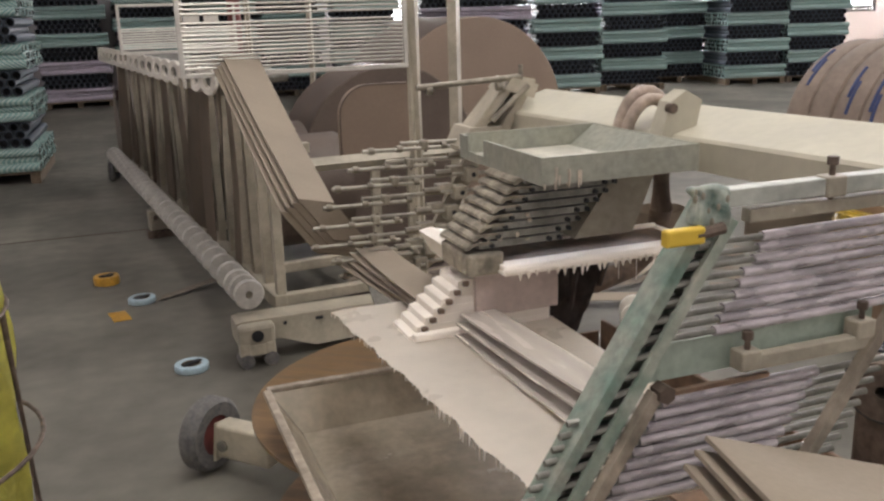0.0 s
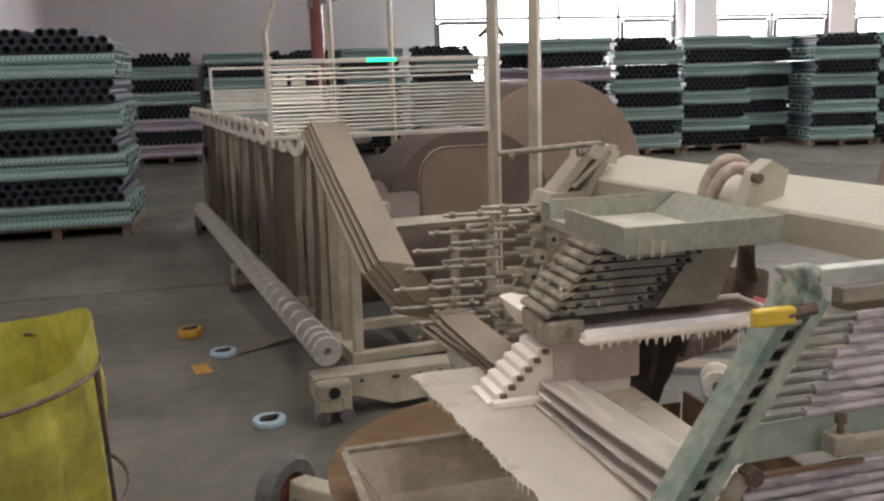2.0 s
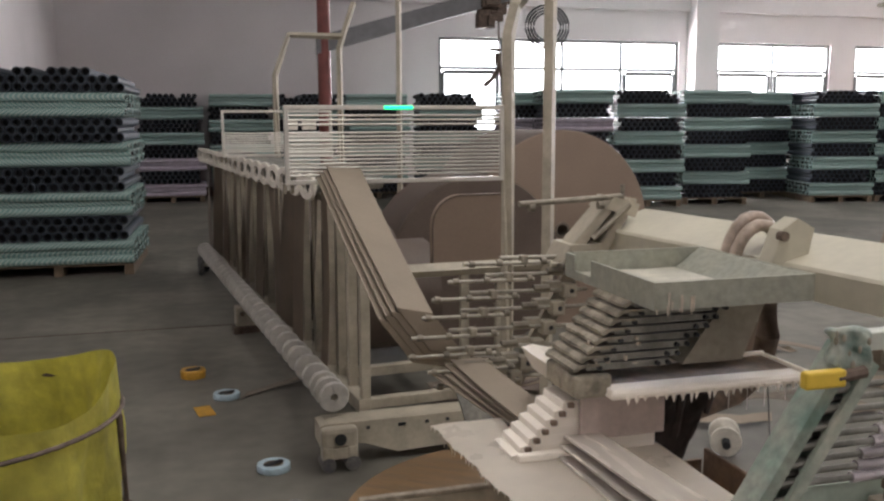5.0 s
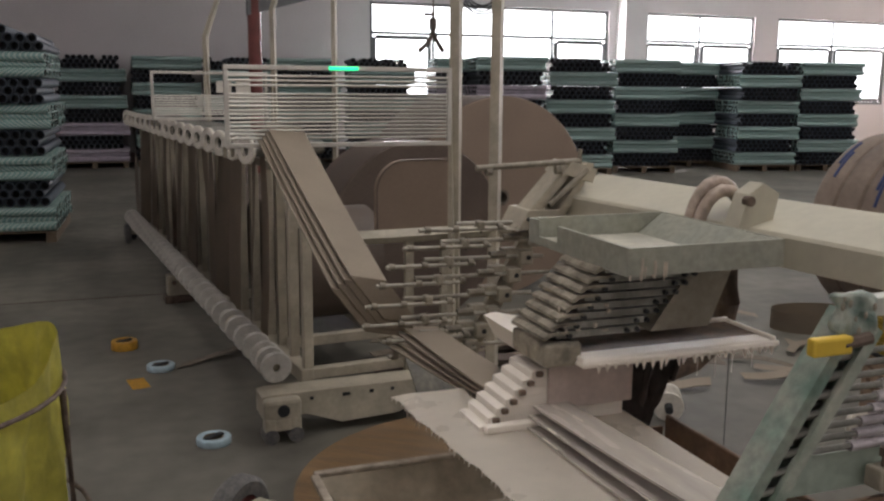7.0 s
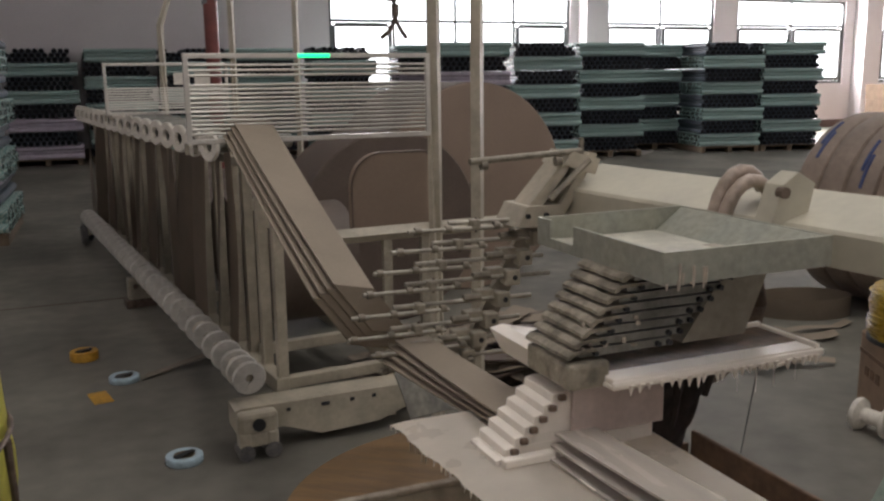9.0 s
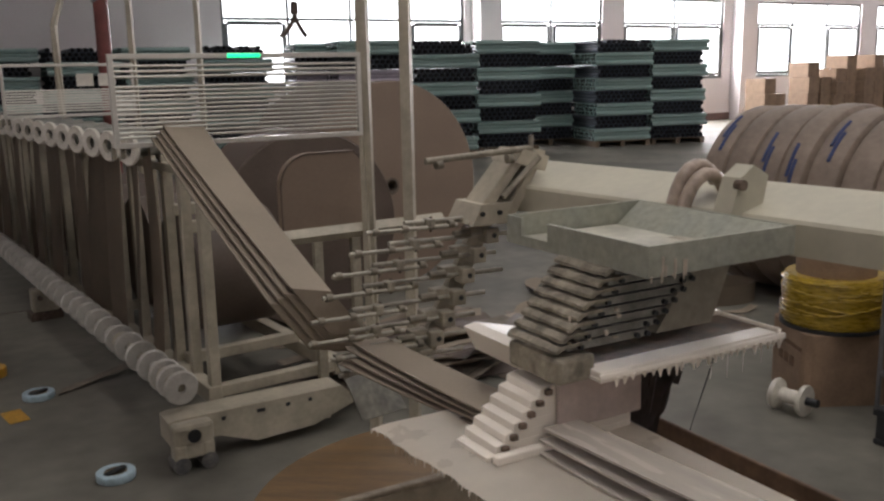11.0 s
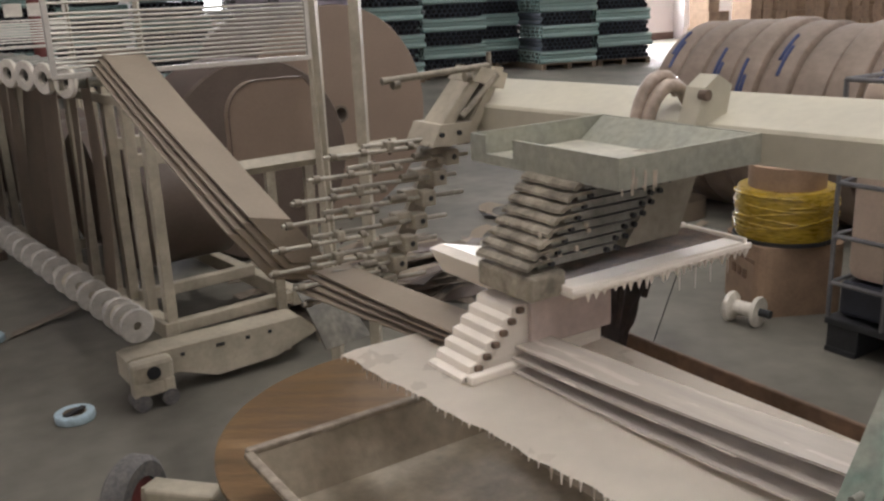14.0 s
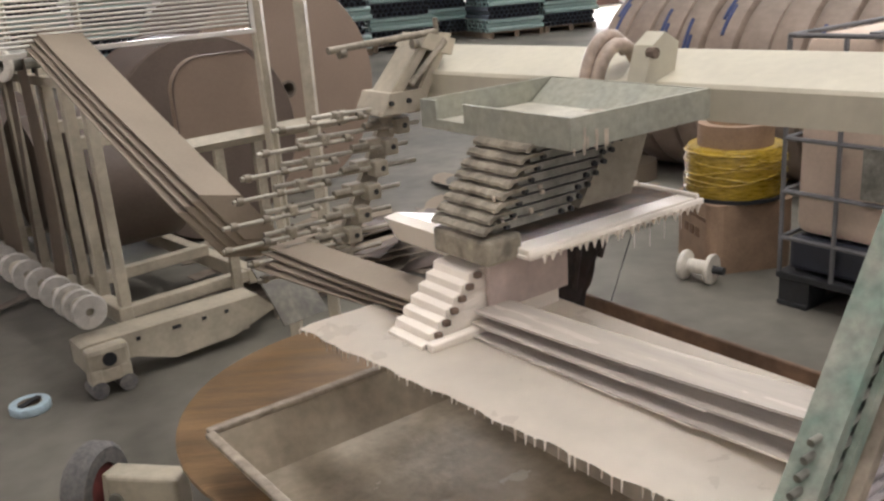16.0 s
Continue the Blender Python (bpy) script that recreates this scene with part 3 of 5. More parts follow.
def paper_roll(name, x, y, r, length, yaw, label, mats=None):
    t = thing(name, label, "paper roll", pose(x, y, r, 0, 0, yaw))
    bm = nb()
    lathe(bm, [(0.06, 0), (r * 0.3, -0.004), (r * 0.6, 0.0), (r - 0.006, -0.003), (r, 0.004), (r, length), (0.06, length)], pose(0, 0, 0, -90, 0, 0), 96, closed=True)
    part("wound_paper", bm, mats or KRAFT, t, smooth=True)
    # thin shell that puts the curved side's shade into colour
    bm = nb()
    lathe(bm, [(r - 0.003, 0.012), (r + 0.004, 0.012), (r + 0.004, length + 0.003), (r - 0.003, length + 0.003)], pose(0, 0, 0, -90, 0, 0), 96, closed=True)
    part("outer_wrap", bm, KRAFTSHADE, t, "curved side of the roll, its shade in the colour", smooth=True)
    bm = nb()
    lathe(bm, [(0.045, -0.01), (0.06, -0.01), (0.06, length), (0.045, length)], pose(0, 0, 0, -90, 0, 0), 32, closed=True)
    part("core", bm, PAPEREDGE, t, smooth=True)
    return t


SPIN, SIGNAL, STREAKS = [], [], []
rack()
base_beam()
grille("guide_grille", pose(0.63, 4.0, 1.306, 0, 0, 0.5), "bright metal guide grille with many thin bars above the rack", 0.913)
grille("guide_grille", RACK @ pose(-0.19, 2.3, 1.32), "bright metal guide grille with thin bars farther along", 0.75, beacon=False)

# tall uprights of the unwinding stand
tall_frame("unwind_stand", pose(1.6, 4.08, 0), [[(0, 0, 0), (0, 0, 1.92), (0.03, 0, 2.04), (0.35, 0, 2.42)], [(0.2, 0.02, 0), (0.2, 0.02, 2.7)], [(-0.5, 0.03, 0.9), (0.36, 0.03, 0.91)]], "cream painted tall uprights of the unwinding stand", 0.03)
tall_frame("unwind_stand", RACK, [[(0.5, 4.0, 1.2), (0.5, 4.0, 1.95), (0.63, 4.0, 2.3), (1.1, 4.0, 2.3)], [(1.08, 4.0, 0), (1.08, 4.0, 2.2), (1.22, 4.0, 2.6)], [(1.64, 4.0, 0), (1.64, 4.0, 2.8)]], "cream bent tall uprights farther along the rack", 0.028)
paper_roll("big_paper_roll", 2.91, 6.5, 0.74, 0.9, 5.4, "very large brown kraft paper roll standing on its rim")
paper_roll("big_paper_roll", 2.06, 5.9, 0.6, 0.5, 5.4, "large dark brown paper roll beside a bigger one", KRAFTSHADE)


def rounded_guard():
    """Upright board with rounded top corners behind the stand's rail, sized to fit the camera's view."""
    bm = nb()
    x0, x1, z0, z1, rad = 1.34, 1.72, 0.83, 1.205, 0.14
    pts = [(x0, 0, z0)] + [(x0 + rad - rad * math.cos(radians(a)), 0, z1 - rad + rad * math.sin(radians(a))) for a in range(0, 91, 10)]
    pts += [(x1 - 0.04, 0, z1), (x1, 0, z1 - 0.05), (x1, 0, z0)]
    prism(bm, pts, (0, 4.39, 0), (0, 4.44, 0))
    t = thing("board_guard", "brown board guard with a rounded corner behind the stand rail", "guard")
    part("panel", bm, KRAFT, t)
    bm = nb()
    pipe(bm, [Vector(p) + Vector((0, 4.388, 0)) for p in pts], 0.003, n=6)
    part("edge_strip", bm, KRAFTSHADE, t, "thin dark strip added along the edge", smooth=True)
    for x in (1.5, 1.68):
        bm = nb()
        box(bm, (x, 4.41, 0.42), (0.04, 0.03, 0.84))
        part("post", bm, CREAMD, t)
    return t


rounded_guard()


# ---------------------------------------------------------------- board strips
def strip_bundle():
    t = thing("board_strips", "bundle of grey board strips running down over the rods", "board strips")
    # upper run, twisting slightly, narrowed and bent to fit the camera's view
    for k in range(4):
        drop = Vector((-0.014 * k, 0.008 * k, -0.011 * k))
        thick = Vector((0, 0.003, -0.004))
        la, ra = Vector((0.786, 4.06, 1.39)) + drop, Vector((0.93, 4.06, 1.378)) + drop
        lb, rb = Vector((0.822, 2.88, 1.008)) + drop * 1.15, Vector((0.93, 2.88, 0.985)) + drop * 1.15
        bm = nb()
        rows = []
        for j in range(17):
            u = min(1, j / 13)
            sag = Vector((0, 0, -0.008 * math.sin(math.pi * u))) + Vector((0.033, 0, -0.045)) * max(0, j - 13)
            p, q = la.lerp(lb, u) + sag, ra.lerp(rb, u) + sag
            rows.append([bm.verts.new(v) for v in (p, q, q + thick, p + thick)])
        for p, q in zip(rows, rows[1:]):
            for j in range(4):
                bm.faces.new((p[j], p[(j + 1) % 4], q[(j + 1) % 4], q[j]))
        bm.faces.new(rows[0][::-1])
        bm.faces.new(rows[-1])
        part("strip", bm, PAPER, t)
    # lower run, from the rods into the back of the stepped block
    for k in range(4):
        a = Vector((1.04 - 0.02 * k, 2.9, 0.832 - 0.012 * k))
        c = Vector((0.985 + 0.004 * k, 2.17, 0.895 - 0.014 * k))
        pts = [a.lerp(c, u / 8) - Vector((0, 0, 0.004 * math.sin(math.pi * u / 8))) for u in range(9)]
        bm = nb()
        ribbon(bm, pts, (1, 0.1, 0), 0.1, 0.004)
        part("strip", bm, PAPER, t)
    return t


strip_bundle()


def guide_rods():
    """Adjustable rods in clamp blocks on a slanting bar."""
    t = thing("guide_rods", "dusty steel guide rods in clamp blocks on a slanting bar", "guide rods")
    bm = nb()
    prism(bm, [(1.42, 2.89, 1.2), (1.48, 2.89, 1.2), (1.22, 2.89, 0.74), (1.16, 2.89, 0.74)], (0, 0, 0), (0, 0.02, 0))
    part("slant_bar", bm, CREAMD, t)
    rows = ((1.01, 1.443, 1.143, 0.02), (0.963, 1.404, 1.093, 0.05), (0.914, 1.362, 1.042, 0.05), (0.885, 1.324, 0.99, 0.11), (0.851, 1.295, 0.932, 0.08), (0.842, 1.26, 0.876, 0.08), (0.9, 1.223, 0.827, 0.11), (0.92, 1.189, 0.781, 0.11))
    for x0, x1, z, tail in rows:
        # the clamped main rod and a shorter rod carried on it
        bm = nb()
        cyl(bm, (x0 + 0.12, 2.85, z + 0.004), (x1 + tail, 2.85, z - 0.004), 0.0065, n=10)
        part("rod", bm, RODL, t, smooth=True)
        bm = nb()
        cyl(bm, (x0, 2.832, z - 0.008), (x0 + 0.27, 2.832, z - 0.013), 0.006, n=10)
        part("rod", bm, RODL, t, smooth=True)
        bm = nb()
        box(bm, (x1 - 0.012, 2.85, z - 0.004), (0.042, 0.044, 0.042), bevel=0.004)
        box(bm, (x1 - 0.055, 2.868, z + 0.012), (0.05, 0.036, 0.022), bevel=0.003)
        part("clamp_block", bm, CREAMD, t)
        bm = nb()
        cyl(bm, (x1 - 0.008, 2.8265, z - 0.004), (x1 - 0.008, 2.83, z - 0.004), 0.0075, n=10)
        part("socket", bm, BLACK, t)
        bm = nb()
        cyl(bm, (x1 - 0.075, 2.848, z + 0.008), (x1 - 0.125, 2.848, z + 0.008), 0.011, n=8)
        part("gland", bm, RODM, t, smooth=True)
        for u in (0.012, 0.11, 0.245):
            u += rng.uniform(-0.008, 0.008)
            bm = nb()
            cyl(bm, (x0 + u, 2.832, z - 0.008), (x0 + u + 0.016, 2.832, z - 0.0085), 0.0105, n=10)
            part("collar", bm, RODM, t, smooth=True)
        bm = nb()
        box(bm, (x0 + 0.19, 2.842, z - 0.002), (0.024, 0.034, 0.026), bevel=0.004)
        cyl(bm, (x0 + 0.19, 2.822, z - 0.002), (x0 + 0.19, 2.83, z - 0.002), 0.007, n=6)
        part("rod_clamp", bm, CREAMD, t)
        bm = nb()
        cyl(bm, (x0 + 0.2, 2.85, z - 0.026), (x0 + 0.2, 2.85, z + 0.014), 0.004, n=8)
        part("bolt", bm, IRON, t)
    return t


guide_rods()


def arm():
    """Box arm with a slanted top, its end bracket, rod and pulley cheek."""
    t = thing("machine_arm", "cream painted box arm carrying the tray and bracket", "machine arm")
    d = Vector((0.125, -0.992, 0)).normalized()
    n = Vector((-0.992, -0.125, 0)).normalized()
    o = Vector((1.65, 2.93, 0))
    prof = [(0.0, 1.272), (0.18, 1.224), (0.186, 1.216), (0.186, 1.15), (0.0, 1.14)]
    pts = [o + n * a + Vector((0, 0, z)) for a, z in prof]
    bm = nb()
    prism(bm, pts, (0, 0, 0), d * 3.6)
    part("arm_box", bm, ARMP, t)
    # cast end bracket: two slanting cheeks, cap, foot and a recessed web
    for dx in (0.0, 0.1):
        bm = nb()
        prism(bm, [(1.47 + dx * 0.55, 0, 1.32), (1.5 + dx * 0.55, 0, 1.315), (1.34 + dx, 0, 1.13), (1.295 + dx, 0, 1.13)], (0, 2.8, 0), (0, 2.9, 0))
        bmesh.ops.bevel(bm, geom=bm.edges[:], offset=0.004, segments=2, affect="EDGES")
        part("bracket_cheek", bm, CREAM, t)
    bm = nb()
    prism(bm, [(1.47, 0, 1.325), (1.555, 0, 1.3), (1.54, 0, 1.26), (1.44, 0, 1.29)], (0, 2.79, 0), (0, 2.91, 0))
    part("bracket_cap", bm, CREAM, t)
    bm = nb()
    prism(bm, [(1.33, 0, 1.185), (1.43, 0, 1.185), (1.4, 0, 1.13), (1.3, 0, 1.13)], (0, 2.785, 0), (0, 2.92, 0))
    part("bracket_foot", bm, CREAM, t)
    bm = nb()
    prism(bm, [(1.47, 0, 1.31), (1.54, 0, 1.29), (1.41, 0, 1.14), (1.32, 0, 1.14)], (0, 2.87, 0), (0, 2.89, 0))
    part("bracket_web", bm, CREAMD, t)
    for x in (1.33, 1.385):
        bm = nb()
        cyl(bm, (x, 2.778, 1.16), (x, 2.79, 1.16), 0.007, n=8)
        part("hole", bm, BLACK, t)
    bm = nb()
    cyl(bm, (1.17, 2.8, 1.31), (1.5, 2.8, 1.325), 0.009, n=10)
    for x in (1.2, 1.42):
        cyl(bm, (x, 2.8, 1.3), (x + 0.018, 2.8, 1.301), 0.013, n=10)
    cyl(bm, (1.5, 2.8, 1.28), (1.5, 2.8, 1.36), 0.007, n=8)
    part("stay_rod", bm, RODM, t, smooth=True)
    bm = nb()
    cyl(bm, (1.4, 2.79, 1.2), (1.52, 2.79, 1.3), 0.009, n=8)
    part("tie_rod", bm, RODM, t, smooth=True)
    # hose over a cheek plate
    bm = nb()
    prism(bm, [(1.52, 2.12, 1.18), (1.56, 2.12, 1.3), (1.6, 2.12, 1.325), (1.645, 2.12, 1.3), (1.62, 2.12, 1.18)], (0, 0, 0), (0, 0.05, 0))
    part("cheek_plate", bm, ARMP, t)
    bm = nb()
    cyl(bm, (1.56, 2.11, 1.285), (1.56, 2.13, 1.285), 0.012, n=10)
    part("bolt", bm, IRON, t)
    for k in (0, 1):
        bm = nb()
        pts = [(1.51 + 0.0 + 0.09 * (1 - math.cos(u * 0.3)) * 0.85, 2.27 - 0.03 * k, 1.19 + 0.125 * math.sin(u * 0.3) - 0.018 * k) for u in range(9)]
        pipe(bm, pts, 0.016, n=10)
        part("hose", bm, HOSE, t, "pale rubber hose looped over the arm", smooth=True)
    bm = nb()
    pipe(bm, [(1.66, 2.3, 1.15), (1.665, 2.3, 1.0), (1.66, 2.32, 0.9), (1.6, 2.34, 0.84), (1.48, 2.32, 0.82), (1.38, 2.3, 0.85)], 0.03, n=12)
    part("drain_hose", bm, BROWNGLUE, t, "brown stained drain hose below the arm", smooth=True)
    return t


arm()


def tray():
    """Open sheet tray with folded sides and a notch."""
    t = thing("sheet_tray", "stained galvanised sheet tray with a notch in its side", "tray")
    x0, x1, y0, y1, z0, z1 = 1.127, 1.5, 1.93, 2.36, 1.175, 1.232
    k = 0.006
    bm = nb()
    box(bm, ((x0 + x1) / 2, (y0 + y1) / 2, z0 + 0.002), (x1 - x0, y1 - y0, 0.004))
    part("bottom", bm, GALV, t)
    bm = nb()
    box(bm, ((x0 + x1) / 2, y0, (z0 + z1) / 2), (x1 - x0, k, z1 - z0))
    part("front_side", bm, GALV, t)
    bm = nb()
    box(bm, ((x0 + x1) / 2, y1, (z0 + z1) / 2), (x1 - x0, k, z1 - z0))
    part("back_side", bm, GALV, t)
    bm = nb()
    prism(bm, [(x0, y0 + k / 2, z0), (x0, y1 - k / 2, z0), (x0, y1 - k / 2, z1), (x0, y1 - 0.05, z1), (x0, y1 - 0.05, z0 + 0.02), (x0, y1 - 0.14, z0 + 0.02), (x0, y1 - 0.14, z1), (x0, y0 + k / 2, z1)], (0, 0, 0), (k, 0, 0))
    part("notched_side", bm, GALV, t)
    bm = nb()
    box(bm, (x1 - 0.004, (y0 + y1) / 2, (z0 + z1) / 2), (k, y1 - y0 - k, z1 - z0))
    part("far_side", bm, GALV, t)
    bm = nb()
    prism(bm, [(1.42, 0, z0 + 0.006), (1.488, 0, z1 - 0.002), (1.493, 0, z1 - 0.002), (1.493, 0, z0 + 0.006)], (0, y0 + 0.006, 0), (0, y1 - 0.006, 0))
    part("sloped_side", bm, GALV, t)
    bm = nb()
    box(bm, (1.276, 2.145, z0 + 0.007), (0.284, 0.415, 0.005), bevel=0.002)
    part("glue_film", bm, mat("tray_film", (0.56, 0.54, 0.45), 0.4, vary=0.3, scale=12, bump=0.2), t, "thin grey glue film in the tray")
    bm = nb()
    box(bm, (1.24, 1.985, z0 + 0.013), (0.1, 0.012, 0.008))
    part("slot", bm, BLACK, t)
    drip = None
    for i in range(9):
        bm = nb()
        ln = rng.uniform(0.002, 0.012)
        x = 1.129 + abs(rng.gauss(0, 0.05))
        cyl(bm, (x, y0 - 0.003, z0 + rng.uniform(0.0, 0.04)), (x, y0 - 0.004, z0 - ln), 0.003, 0.0012, n=6)
        part("glue_drip", bm, GLUED, t, smooth=True)
    return t


tray()


def plate_stack():
    """Stepped stack of guide plates under the tray."""
    t = thing("plate_stack", "stepped stack of steel guide plates crusted with glue", "glue guide", pose(-0.025, 0, 0))
    for k in range(8):
        z = 1.03 + k * 0.0185
        x0 = 1.035 + k * 0.0157
        x1 = 1.25 + k * 0.0225
        bm = nb()
        prism(bm, [(x0 + 0.022, 0, z + 0.002), (x0 + 0.022, 0, z + 0.0165), (x1, 0, z + 0.0165), (x1, 0, z + 0.002)], (0, 2.03, 0), (0, 2.17, 0))
        pl = part("plate", bm, STEEL, t)
        bm = nb()
        prism(bm, [(x0 - 0.011, 0, z + 0.004), (x0 - 0.01, 0, z + 0.01), (x0 - 0.002, 0, z + 0.0158), (x0 + 0.012, 0, z + 0.0178), (x0 + 0.045, 0, z + 0.0182), (x0 + 0.05, 0, z + 0.0128), (x0 + 0.014, 0, z + 0.012), (x0 + 0.002, 0, z + 0.009), (x0 - 0.004, 0, z + 0.004)], (0, 2.02, 0), (0, 2.174, 0))
        bmesh.ops.subdivide_edges(bm, edges=[e for e in bm.edges if abs(e.verts[0].co.y - e.verts[1].co.y) > 0.1], cuts=10)
        for v in bm.verts:
            v.co += Vector((0.003, 0.002, 0.0018)) * noise.noise(v.co * 70 + Vector((k, 0, 0)))
        part("end_tab", bm, CRUST, t, "grey rounded plate end crusted with glue")
        for x in (x0 + 0.05, x1 - 0.03, x1 - 0.005):
            bm = nb()
            cyl(bm, (x, 2.022, z + 0.008), (x, 2.031, z + 0.008), 0.0055, n=8)
            part("screw_hole", bm, BLACK, t)
    bm = nb()
    prism(bm, [(1.42, 0, 1.185), (1.52, 0, 1.185), (1.45, 0, 1.02), (1.3, 0, 1.02)], (0, 2.06, 0), (0, 2.16, 0))
    part("back_cheek", bm, CREAMD, t)
    bm = nb()
    box(bm, (1.065, 2.09, 1.002), (0.085, 0.16, 0.05), bevel=0.008)
    part("foot_block", bm, CRUST, t)
    for i in range(12):
        bm = nb()
        x, y = rng.uniform(1.05, 1.2), 2.026
        box(bm, (x, y, rng.uniform(1.02, 1.1)), (rng.uniform(0.004, 0.012), 0.008, rng.uniform(0.004, 0.012)), pose(0, 0, 0), bevel=0.003)
        part("crumb", bm, GLUED, t)
    return t


plate_stack()


def glue_trough():
    t = thing("glue_trough", "shallow white glue trough hung with glue icicles", "glue trough", pose(-0.018, 0, 0))
    x0, x1, y0, y1 = 1.085, 1.56, 1.975, 2.15
    bm = nb()
    box(bm, ((x0 + x1) / 2, (y0 + y1) / 2, 0.985), (x1 - x0, y1 - y0, 0.006))
    part("bottom", bm, GLUE, t)
    bm = nb()
    box(bm, ((x0 + x1) / 2, y0, 0.992), (x1 - x0 + 0.01, 0.009, 0.014), bevel=0.004)
    part("front_lip", bm, GLUE, t, smooth=True)
    bm = nb()
    box(bm, ((x0 + x1) / 2, y1, 0.996), (x1 - x0 + 0.01, 0.012, 0.026), bevel=0.005)
    part("back_lip", bm, GLUE, t, smooth=True)
    bm = nb()
    box(bm, (x1, (y0 + y1) / 2, 0.995), (0.012, y1 - y0 - 0.015, 0.022), bevel=0.005)
    part("end_lip", bm, GLUE, t, smooth=True)
    bm = nb()
    box(bm, (1.325, 2.088, 0.993), (0.455, 0.112, 0.012))
    part("residue", bm, BROWNGLUE, t, "brown wet residue in the trough", smooth=True)
    bm = nb()
    box(bm, (1.318, 2.006, 0.993), (0.46, 0.05, 0.014), bevel=0.003)
    part("glue_pool", bm, GLUE, t)
    # wing on the other side
    bm = nb()
    prism(bm, [(1.03, 0, 1.005), (1.06, 0, 0.95), (1.1, 0, 0.93), (1.16, 0, 0.93), (1.16, 0, 0.985), (1.06, 0, 1.01)], (0, 2.18, 0), (0, 2.36, 0))
    part("wing", bm, GLUE, t)
    n = 22
    for i in range(n):
        x = 1.12 + (x1 - 1.13) * (i + rng.uniform(-0.3, 0.3)) / (n - 1)
        ln = rng.uniform(0.014, 0.026) * (1.15 if 4 < i < 12 else 0.8)
        bm = nb()
        lean = rng.uniform(-0.004, 0.004)
        cyl(bm, (x + lean, y0 - 0.002, 0.988 - ln), (x, y0 - 0.002, 0.99), 0.0008, rng.uniform(0.006, 0.0085), n=6)
        part("icicle", bm, GLUE, t, smooth=True)
    for i in range(4):
        x = 1.36 + i * 0.045 + rng.uniform(-0.01, 0.01)
        bm = nb()
        cyl(bm, (x, y0 - 0.001, 0.98 - rng.uniform(0.025, 0.05)), (x, y0 - 0.001, 0.985), 0.0005, 0.0007, n=5)
        part("glue_thread", bm, GLUE, t)
    return t


glue_trough()


def stair_block():
    """White glue-covered stepped feed block on its sheet."""
    t = thing("stepped_block", "white glue-covered stepped feed block on a spill sheet", "feed block", pose(-0.026, 0, 0))
    for k in range(7):
        z = 0.836 + k * 0.0178
        x0 = 0.903 + k * 0.0192
        bm = nb()
        prism(bm, [(x0, 0, z), (x0 + 0.002, 0, z + 0.015), (x0 + 0.014, 0, z + 0.0182), (1.24, 0, z + 0.0182), (1.24, 0, z)], (0, 2.06, 0), (0, 2.17, 0))
        bmesh.ops.bevel(bm, geom=[e for e in bm.edges], offset=0.001, segments=1, affect="EDGES")
        part("step_plate", bm, GLUE, t)
        bm = nb()
        box(bm, (x0 + 0.018, 2.056, z + 0.01), (0.015, 0.012, 0.012), bevel=0.003)
        part("bolt_head", bm, BROWNGLUE, t, "dark bolt head")
    bm = nb()
    box(bm, (1.155, 2.053, 0.93), (0.2, 0.012, 0.11), bevel=0.003)
    part("face_plate", bm, mat("pinkish_glue", (0.55, 0.45, 0.4), 0.5, vary=0.2, scale=12, bump=0.2), t, "pinkish stained face plate")
    bm = nb()
    box(bm, (0.99, 2.045, 0.852), (0.16, 0.02, 0.018), bevel=0.004)
    part("clamp_bar", bm, GLUE, t)
    # dark hanging residue
    bm = nb()
    nz, nx = 16, 12
    grid = []
    for j in range(nz + 1):
        w = j / nz
        xa, xb = 1.228 + 0.03 * w ** 2, 1.4 - 0.1 * w ** 1.2
        row = []
        for i in range(nx + 1):
            u = i / nx
            drop = 0.025 * noise.noise(Vector((u * 5, 0.3, 2.0))) * w
            p = Vector((xa + (xb - xa) * u, 2.075, 0.985 - 0.225 * w + drop))
            row.append(bm.verts.new(p + Vector((0.003, 0.014, 0.003)) * noise.noise(p * 45)))
        grid.append(row)
    for r0, r1 in zip(grid, grid[1:]):
        for i in range(nx):
            bm.faces.new((r0[i], r0[i + 1], r1[i + 1], r1[i]))
    bmesh.ops.solidify(bm, geom=bm.faces[:], thickness=0.02)
    part("residue_curtain", bm, DARKMASS, t, "dark brown curtain of hanging residue", smooth=True)
    bm = nb()
    cyl(bm, (1.56, 2.12, 0.99), (1.95, 2.6, 0.46), 0.0016, n=6)
    part("thin_wire", bm, BLACK, t)
    for i in range(14):
        bm = nb()
        x = 1.27 + i * 0.009
        ln = 0.2 - 0.009 * i + rng.uniform(-0.03, 0.02)
        cyl(bm, (x + 0.02, 2.1 + rng.uniform(-0.02, 0.02), 0.985), (x - 0.0, 2.1 + rng.uniform(-0.02, 0.02), 0.985 - ln), 0.017, 0.007, n=7)
        part("residue_strand", bm, DARKMASS, t, "dark brown hanging residue", smooth=True)
    return t


stair_block()


